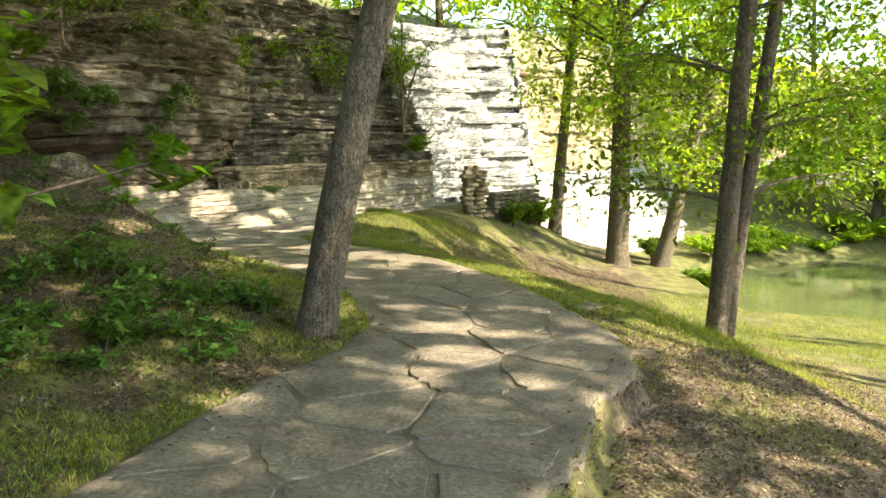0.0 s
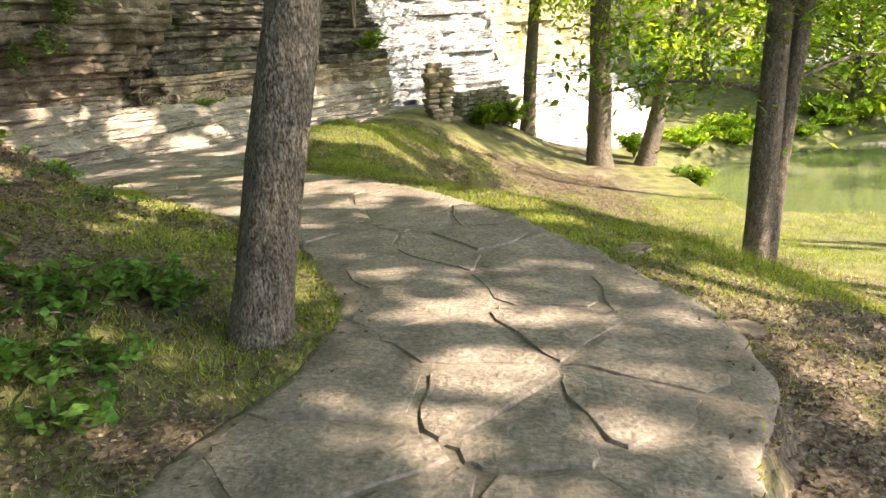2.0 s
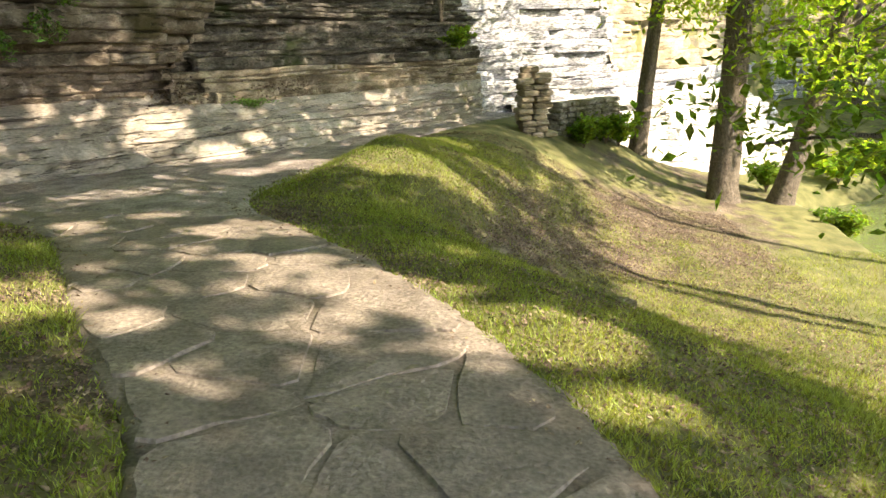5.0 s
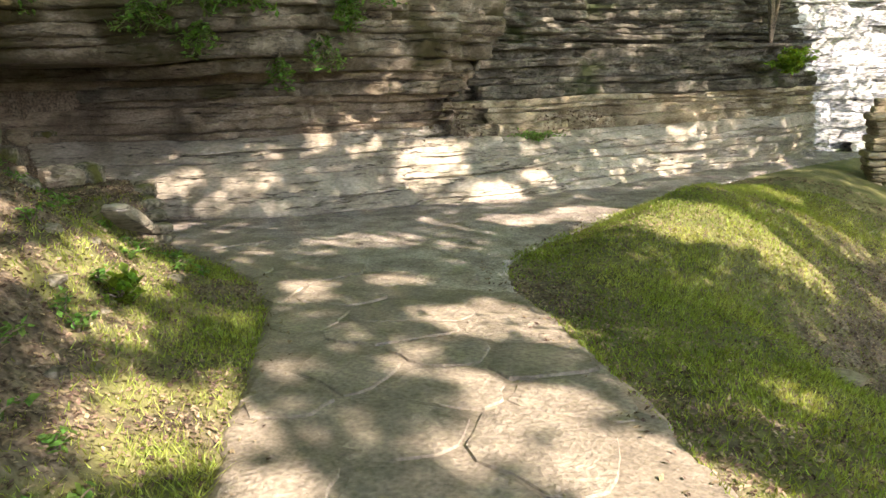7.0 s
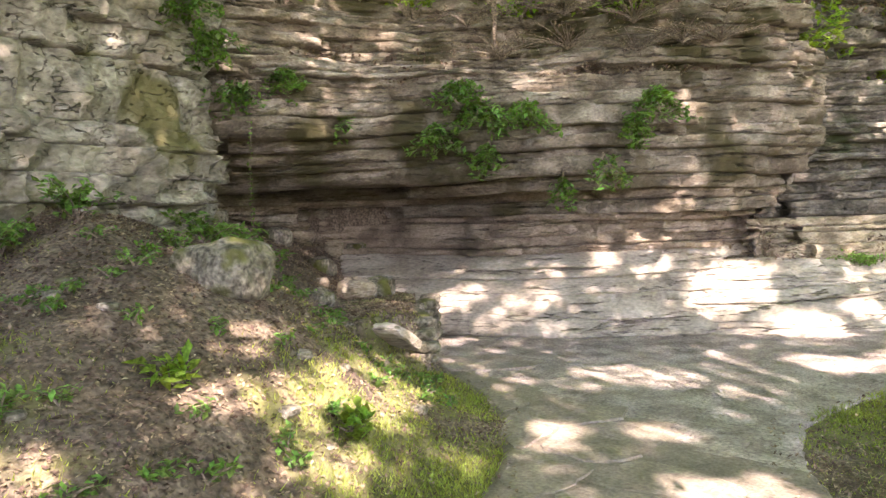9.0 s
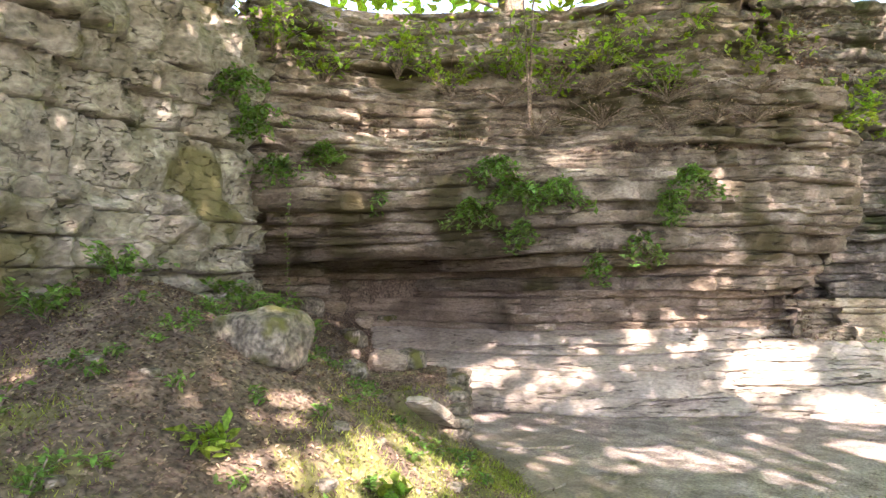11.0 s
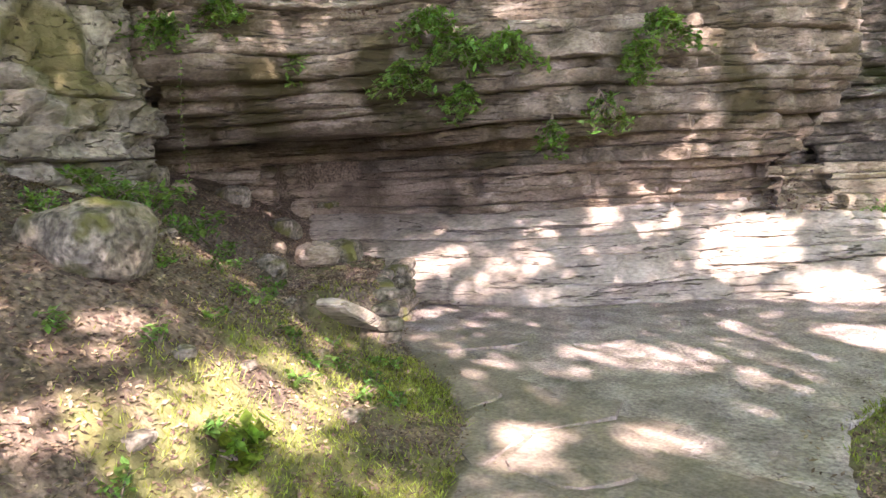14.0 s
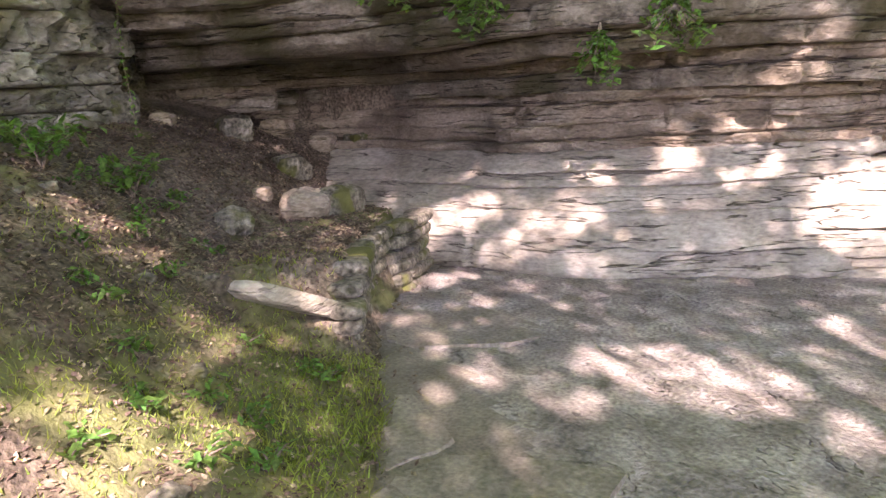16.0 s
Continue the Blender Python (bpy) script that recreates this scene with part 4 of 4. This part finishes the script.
# creeper on the bluff
VINES = [(-6.05, 9.36, 3.25, 14, 0.35), (-5.8, 9.5, 2.95, 16, 0.4), (-5.42, 9.8, 2.95, 14, 0.38), (-6.25, 9.15, 2.7, 10, 0.3), (-5.75, 9.55, 2.45, 8, 0.25),
         (-4.22, 10.85, 3.05, 14, 0.35), (-4.4, 10.7, 2.75, 10, 0.25), (-5.05, 10.1, 2.02, 5, 0.15), (-7.15, 8.4, 2.95, 3, 0.12), (-4.7, 10.45, 2.25, 8, 0.2), (-7.3, 7.6, 3.4, 10, 0.3), (-7.05, 6.6, 3.7, 12, 0.35), (-7.25, 6.95, 3.2, 10, 0.3), (-6.75, 6.2, 4.0, 10, 0.35)]
for k, (x, y, z, n, sp) in enumerate(VINES):
    plant("creeper", (x - 0.02, y + 0.03, z), n, -0.42, sp * 1.25, 0.05, "trailing green creeper on the rock face", 700 + k, each=8, category="creeper", lean=(0.10, -0.12))
plant("grass_tuft", (-4.62, 10.45, 2.12), 46, -0.22, 0.28, 0.012, "hanging tuft of pale grass on the lip", 720, M_GRASS, each=1, category="grass", lean=(0.05, -0.08), thick=0.004)
plant("shrub", (0.95, 17.9, 1.5), 22, 0.5, 0.4, 0.06, "bright green bush in the rock cleft", 730, M_LEAF, each=12, category="shrub")
plant("shrub", (-3.0, 14.2, 0.62), 30, 0.14, 0.5, 0.03, "patch of green herbs on the rock ramp", 731, each=8, category="herb")
for k, (x, y) in enumerate([(3.9, 18.4), (4.6, 19.3), (5.0, 19.6), (8.6, 19.0), (9.3, 16.4)]):
    plant("shrub", (x, y, gz(x, y)), 24, 0.7, 0.6, 0.08, "bright green waterside bush", 740 + k, M_LEAF, each=12, category="shrub")


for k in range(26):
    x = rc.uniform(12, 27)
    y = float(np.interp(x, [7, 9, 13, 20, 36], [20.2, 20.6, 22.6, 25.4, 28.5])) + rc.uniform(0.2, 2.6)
    plant("shrub", (x, y, gz(x, y)), 22, rc.uniform(0.35, 0.8), 0.9, 0.10, "sunny green herbs on the pond's far bank", 780 + k, M_SUNLIT_TINT, each=9, category="shrub")


def hanging_vine(x, y, z0, z1, seed):
    r = np.random.default_rng(seed)
    thing = empty("hanging_vine", (x, y, z0))
    tagged(thing, "thin leafy vine hanging over the cave mouth", "creeper")
    q = np.linspace(0, 1, 24)
    pts = np.stack([0.03 * np.sin(q * 5), 0.02 * np.cos(q * 7), (z1 - z0) * q], -1)
    part("stem", mesh_from("stem", *tube(pts, np.full(24, 0.004), 5, seed), M_SHRUB, True), thing)
    part("foliage", mesh_from("foliage", *leaves(pts, 3, 0.015, 0.028, r), M_IVY), thing)


hanging_vine(-7.25, 7.1, 2.7, 1.35, 5)

# sapling on the ledge and an overhanging branch at the start
plant("sapling", (-6.15, 10.15, 3.55), 3, 2.4, 0.25, 0.06, "thin bare-stemmed sapling on the ledge", 751, M_LEAF, each=4, category="tree", thick=0.02)
plant("sapling", (0.55, 18.6, 2.2), 9, 3.4, 1.2, 0.075, "thin sapling growing from the ledge", 752, M_LEAF, each=16, category="tree", thick=0.03)
plant("sapling", (-1.7, 17.4, 2.6), 10, 2.6, 1.2, 0.075, "leafy sapling on the dark ledge", 755, M_LEAF, each=16, category="tree", thick=0.025)
plant("sapling", (-2.3, -3.7, gz(-2.3, -3.7)), 30, 2.35, 0.75, 0.075, "young broad-leaved tree leaning over the path", 753, M_LEAF, each=20, category="tree", lean=(0.95, 0.6), thick=0.012)
plant("sapling", (-3.0, -1.6, gz(-3.0, -1.6)), 12, 2.0, 0.9, 0.08, "leafy young tree on the bank", 754, M_LEAF, each=16, category="tree", lean=(0.1, 0.3), thick=0.014)


# ---------------------------------------------------------------- stones
def stone_mesh(size, seed, mat, bumpy=0.16, cuts=3, boxy=0.45):
    bm = bmesh.new()
    bmesh.ops.create_icosphere(bm, subdivisions=cuts, radius=1)
    for v in bm.verts:
        n = noise.noise(v.co * 1.1 + Vector((seed * 3.1, seed, 0))) + 0.4 * noise.noise(v.co * 3 + Vector((0, seed * 5.0, 1)))
        c = v.co * (1 + bumpy * 1.6 * n)
        m = max(abs(c.x), abs(c.y), abs(c.z))
        c = c.lerp(c / m * 0.85, boxy)
        v.co = Vector((c.x * size[0], c.y * size[1], c.z * size[2]))
    me = bpy.data.meshes.new("stone")
    bm.to_mesh(me)
    bm.free()
    me.materials.append(mat)
    return me


def boulder(x, y, size, label, seed, mat, z=None, turn=0.0, sink=0.3):
    ob = part("boulder", stone_mesh(size, seed, mat, 0.26, 4))
    ob.matrix_world = pose(x, y, (gz(x, y) if z is None else z) + size[2] * (1 - 2 * sink), 0, 0, turn)
    return tagged(ob, label, "boulder")


boulder(-4.3, 5.2, (0.36, 0.28, 0.24), "mossy grey limestone boulder on the bank", 1, M_BOULDER, turn=30)
for k, (x, y, a) in enumerate([(-9.12, 8.53, 0.24), (-9.47, 9.17, 0.22), (-8.66, 8.96, 0.22), (-9.35, 9.69, 0.19), (-9.34, 10.14, 0.17), (-7.13, 8.46, 0.28), (-6.73, 7.65, 0.18), (-7.49, 8.19, 0.11), (-8.6, 7.21, 0.25), (-8.69, 7.67, 0.14), (-7.1, 8.75, 0.3)]):
    boulder(x, y, (a, a * 0.85, a * 0.7), "fallen tan limestone block in the cave mouth", 10 + k, M_TAN if k % 2 else M_BOULDER, turn=k * 47)
for k in range(34):
    y = r9.uniform(2.0, 7.2)
    x = np.interp(y, EDGE_L[:, 1], EDGE_L[:, 0]) - r9.uniform(0.5, 3.2)
    a = r9.uniform(0.03, 0.09)
    boulder(x, y, (a, a * 0.8, a * 0.4), "small loose stone on the bank", 30 + k % 7, M_BOULDER, turn=k * 71)
for k, (x, y) in enumerate([(2.12, 1.05), (2.05, 2.5), (1.6, 7.6), (2.3, 8.3), (1.2, 8.2), (2.9, 7.4), (2.2, 6.4)]):
    boulder(x, y, (0.17, 0.12, 0.05), "flat tan stone in the grass", 50 + k, M_TAN, turn=k * 37)

# dry stone step below the cave
step = empty("stone_step", (-5.5, 8.0, -0.1))
tagged(step, "low curved stack of mossy flat stones", "stone wall")
STEP = np.array([(-4.95, 7.75), (-5.35, 8.0), (-5.75, 8.25), (-6.1, 8.6), (-6.25, 8.95), (-6.6, 9.35)])
lens = np.concatenate([[0], np.cumsum(np.hypot(*np.diff(STEP, axis=0).T))])
STONES = [stone_mesh((0.19, 0.15, 0.062), 60 + k, M_BOULDER, 0.12, 3, 0.62) for k in range(5)]
for c in range(6):
    at_s = r9.uniform(0, 0.15) + 0.10 * max(0, c - 3)
    while at_s < lens[-1]:
        x, y = np.interp(at_s, lens, STEP[:, 0]), np.interp(at_s, lens, STEP[:, 1])
        x2, y2 = np.interp(at_s + 0.1, lens, STEP[:, 0]), np.interp(at_s + 0.1, lens, STEP[:, 1])
        an = math.degrees(math.atan2(y2 - y, x2 - x)) if at_s < lens[-1] - 0.11 else 130
        low = np.interp(at_s, [0, 0.8], [0.30, 0]) if c < 3 else 0
        ob = part("stone", STONES[r9.integers(5)], step)
        ob.matrix_parent_inverse = Matrix.Translation(-step.location)
        ob.matrix_basis = pose(x - 0.10 - 0.03 * c + r9.uniform(-0.02, 0.02), y + 0.03 * c, -0.10 + 0.105 * c, r9.uniform(-4, 4), r9.uniform(-4, 4), an + r9.uniform(-8, 8))
        at_s += r9.uniform(0.24, 0.36)


slab = part("stone_slab", stone_mesh((0.62, 0.16, 0.07), 91, M_BENCH, 0.06, 3, 0.75))
slab.matrix_world = look((-5.1, 7.5, 0.33), (-4.7, 6.75, 0.72)) @ pose(0, 0, 0, 90, 0, 0) @ pose(0, 0, 0, 0, 0, 90)
tagged(slab, "sloping pale stone slab edging the bank", "stone")


def masonry(name, a, b, z0, z1, thick, label, seed, mat):
    """A wall of coursed rough stones between two points of the plan."""
    r = np.random.default_rng(seed)
    thing = empty(name, (a[0], a[1], z0))
    tagged(thing, label, "stone wall")
    d = Vector((b[0] - a[0], b[1] - a[1], 0))
    length = d.length
    an = math.degrees(math.atan2(d.y, d.x))
    kinds = [stone_mesh((0.215, thick / 2, 0.078), seed + k, mat, 0.05, 3, 0.8) for k in range(5)]
    z = z0
    while z < z1:
        s_ = r.uniform(-0.1, 0.05)
        while s_ < length - 0.1:
            w = r.uniform(0.7, 1.25)
            ob = part("stone", kinds[r.integers(5)], thing)
            ob.matrix_parent_inverse = Matrix.Translation(-thing.location)
            p = Vector((a[0], a[1], 0)) + d * ((s_ + 0.2 * w) / length)
            ob.matrix_basis = pose(p.x, p.y, z, 0, 0, an + r.uniform(-3, 3)) @ Matrix.Diagonal((w, 1 + r.uniform(0, 0.12), r.uniform(0.9, 1.1), 1))
            s_ += 0.37 * w
        z += 0.135
    return thing


masonry("stone_pillar", (2.25, 17.75), (2.95, 17.82), -0.7, 0.86, 0.9, "square rubble-stone pier at the top of the slope", 70, M_TAN)
masonry("stone_pillar", (2.35, 17.78), (2.7, 17.82), 0.9, 1.05, 0.3, "loose cap stones on the rubble pier", 75, M_TAN)
masonry("masonry_wall", (3.2, 18.6), (5.0, 20.4), -1.6, 0.25, 0.5, "sunlit coursed stone retaining wall", 80, M_PALE)


# ---------------------------------------------------------------- grass and litter
def blades(n, xr, yr, seed, tall=(0.02, 0.06), keep=1.0):
    r = np.random.default_rng(seed)
    x, y = r.uniform(*xr, n), r.uniform(*yr, n)
    dl, dr = to_line(x, y, EDGE_L), to_line(x, y, EDGE_R)
    m = turf_mask(x, y)
    near = np.minimum(dl, dr)
    ok = (r.random(n) < m ** 1.5 * keep) & ~(inside(x, y, REGION) & (near > 0.03)) & ~inside(x, y, PLATEAU) & (r.random(n) < np.interp(near, [0, 1.5, 4], [1, 0.8, 0.4]))
    x, y, m = x[ok], y[ok], m[ok]
    z = ground_z(x, y) - 0.005
    z = np.where(inside(x, y, REGION), path_z(x, y) - 0.01, z)
    h = r.uniform(*tall, len(x)) * (0.6 + 0.6 * m) * (1 + 0.5 * vnoise(x * 2, y * 2))
    a = r.uniform(0, 2 * np.pi, len(x))
    w = r.uniform(0.003, 0.006, len(x))
    lean = r.normal(0, 0.6, (len(x), 2)) * h[:, None]
    base = np.stack([x, y, z], -1)
    side = np.stack([np.cos(a) * w, np.sin(a) * w, 0 * a], -1)
    tip = base + np.concatenate([lean, h[:, None]], 1)
    v = np.stack([base - side, base + side, tip], 1).reshape(-1, 3)
    return v, np.arange(len(v)).reshape(-1, 3)


ob = part("grass", mesh_from("grass", *blades(700000, (-5.5, 5.0), (-4.5, 15), 1), M_GRASS))
tagged(ob, "short patchy green and straw-coloured grass", "grass", kind="stuff")
ob = part("lawn", mesh_from("lawn", *blades(120000, (3, 14), (2, 14), 2, (0.05, 0.12)), M_GRASS))
tagged(ob, "bright mown lawn by the pond", "grass", kind="stuff")


def litter(n, xr, yr, seed):
    r = np.random.default_rng(seed)
    x, y = r.uniform(*xr, n), r.uniform(*yr, n)
    ok = (~inside(x, y, REGION)) & (r.random(n) < 1.4 - turf_mask(x, y)) & ~inside(x, y, PLATEAU)
    edge = inside(x, y, REGION) & (np.minimum(to_line(x, y, EDGE_L), to_line(x, y, EDGE_R)) < 0.25) & (r.random(n) < 0.08)
    z = np.where(edge, path_z(x, y) + 0.01, ground_z(x, y) + 0.012)
    ok |= edge
    c = np.stack([x, y, z], -1)[ok]
    return leaves(c, 1, 0.0, 0.02, r, 0.35)


ob = part("leaf_litter", mesh_from("leaf_litter", *litter(330000, (-6.5, 6.5), (-5, 16), 3), M_LITTER))
tagged(ob, "fallen brown leaves over the soil", "leaves", kind="stuff")
ob = part("leaf_litter", mesh_from("leaf_litter", *litter(22000, (-9.5, -5.5), (6.5, 10.5), 4), M_LITTER))
tagged(ob, "drift of dead leaves in the cave mouth", "leaves", kind="stuff")


def ledge_litter(n, line, prof, z_lo, z_hi, seed):
    """Dead leaves and twigs caught on the upper ledges of a bluff."""
    r = np.random.default_rng(seed)
    q, xs, ys, tx, ty = resample(line, 0.05)
    i = r.integers(0, len(q), n)
    z = r.uniform(z_lo, z_hi, n)
    thick = fbm(q[i] * 0.9, z * 2.2, 3) + 0.5 * (z - z_lo) / (z_hi - z_lo)
    off = np.interp(z, prof[1], prof[2]) - 0.12 + r.uniform(-0.05, 0.25, n)
    c = np.stack([xs[i] - ty[i] * off, ys[i] + tx[i] * off, z], -1)[thick > 0.05]
    return leaves(c, 1, 0.0, 0.032, r, 0.5)


for k, (line, prof, lo, hi, n) in enumerate([(MAIN, MID, 3.25, 5.4, 30000), (DARK, RAMP2, 3.0, 5.8, 20000), (DARK, RAMP, 0.75, 1.5, 5000)]):
    ob = part("leaf_litter", mesh_from("leaf_litter", *ledge_litter(n, line, prof, lo, hi, 60 + k), M_LITTER))
    tagged(ob, "brown leaves and twigs caught on the rock ledges", "leaves", kind="stuff")


# ---------------------------------------------------------------- flagstones
def flagstones():
    r = np.random.default_rng(15)
    cell = 0.62
    seeds = {}
    for i in range(-8, 6):
        for j in range(-12, 14):
            seeds[i, j] = ((i + r.uniform(0.12, 0.88)) * cell * 1.15, (j + r.uniform(0.12, 0.88)) * cell * 0.95)
    ring = np.concatenate([REGION, REGION[:1]])
    for (i, j), (sx, sy) in seeds.items():
        if not inside(np.array(sx), np.array(sy), REGION) or sy + 0.25 * sx > 6.9:
            continue
        poly = [(sx - 1, sy - 1), (sx + 1, sy - 1), (sx + 1, sy + 1), (sx - 1, sy + 1)]
        for di in range(-2, 3):
            for dj in range(-2, 3):
                o = seeds.get((i + di, j + dj))
                if o is None or (di == 0 and dj == 0):
                    continue
                mx, my, nx, ny = (sx + o[0]) / 2, (sy + o[1]) / 2, o[0] - sx, o[1] - sy
                cutp = []
                for p, q in zip(poly, poly[1:] + poly[:1]):
                    dp, dq = (p[0] - mx) * nx + (p[1] - my) * ny, (q[0] - mx) * nx + (q[1] - my) * ny
                    if dp <= 0:
                        cutp.append(p)
                    if dp * dq < 0:
                        t = dp / (dp - dq)
                        cutp.append((p[0] + t * (q[0] - p[0]), p[1] + t * (q[1] - p[1])))
                poly = cutp
        if len(poly) < 3:
            continue
        P = np.array(poly)
        # rounded, wavering outline
        Q = []
        for p, q in zip(P, np.roll(P, -1, 0)):
            for t in (0.15, 0.5, 0.85):
                Q.append(p * (1 - t) + q * t)
        Q = np.array(Q)
        c = Q.mean(0)
        ln = np.linalg.norm(Q - c, axis=1)[:, None]
        Q = c + (Q - c) * (1 - 0.016 / np.maximum(ln, 0.05)) + 0.012 * r.standard_normal(Q.shape)
        if not inside(Q[:, 0], Q[:, 1], REGION).all() or (np.minimum(to_line(Q[:, 0], Q[:, 1], EDGE_L), to_line(Q[:, 0], Q[:, 1], EDGE_R)) < 0.05).any():
            keep = inside(Q[:, 0], Q[:, 1], REGION)
            if keep.mean() < 0.55:
                continue
            for _ in range(12):
                bad = ~inside(Q[:, 0], Q[:, 1], REGION) | (np.minimum(to_line(Q[:, 0], Q[:, 1], EDGE_L), to_line(Q[:, 0], Q[:, 1], EDGE_R)) < 0.05)
                Q = np.where(bad[:, None], c + (Q - c) * 0.9, Q)
        rise = r.uniform(0.003, 0.014)
        tilt = r.normal(0, 0.006, 2)
        n = len(Q)
        zl = path_z(Q[:, 0], Q[:, 1])
        top = c + (Q - c) * (1 - 0.014 / np.maximum(np.linalg.norm(Q - c, axis=1)[:, None], 0.05))
        zt = path_z(top[:, 0], top[:, 1]) + rise + (top - c) @ tilt + 0.002 * r.standard_normal(n)
        v = np.concatenate([np.c_[Q, zl - 0.015], np.c_[top, zt], [[c[0], c[1], float(path_z(c[0], c[1])) + rise + 0.004]]])
        f = [(k, (k + 1) % n, n + (k + 1) % n, n + k) for k in range(n)] + [(n + k, n + (k + 1) % n, 2 * n) for k in range(n)]
        part("flagstone", mesh_from("flagstone", v, f, M_STONE), path)


flagstones()
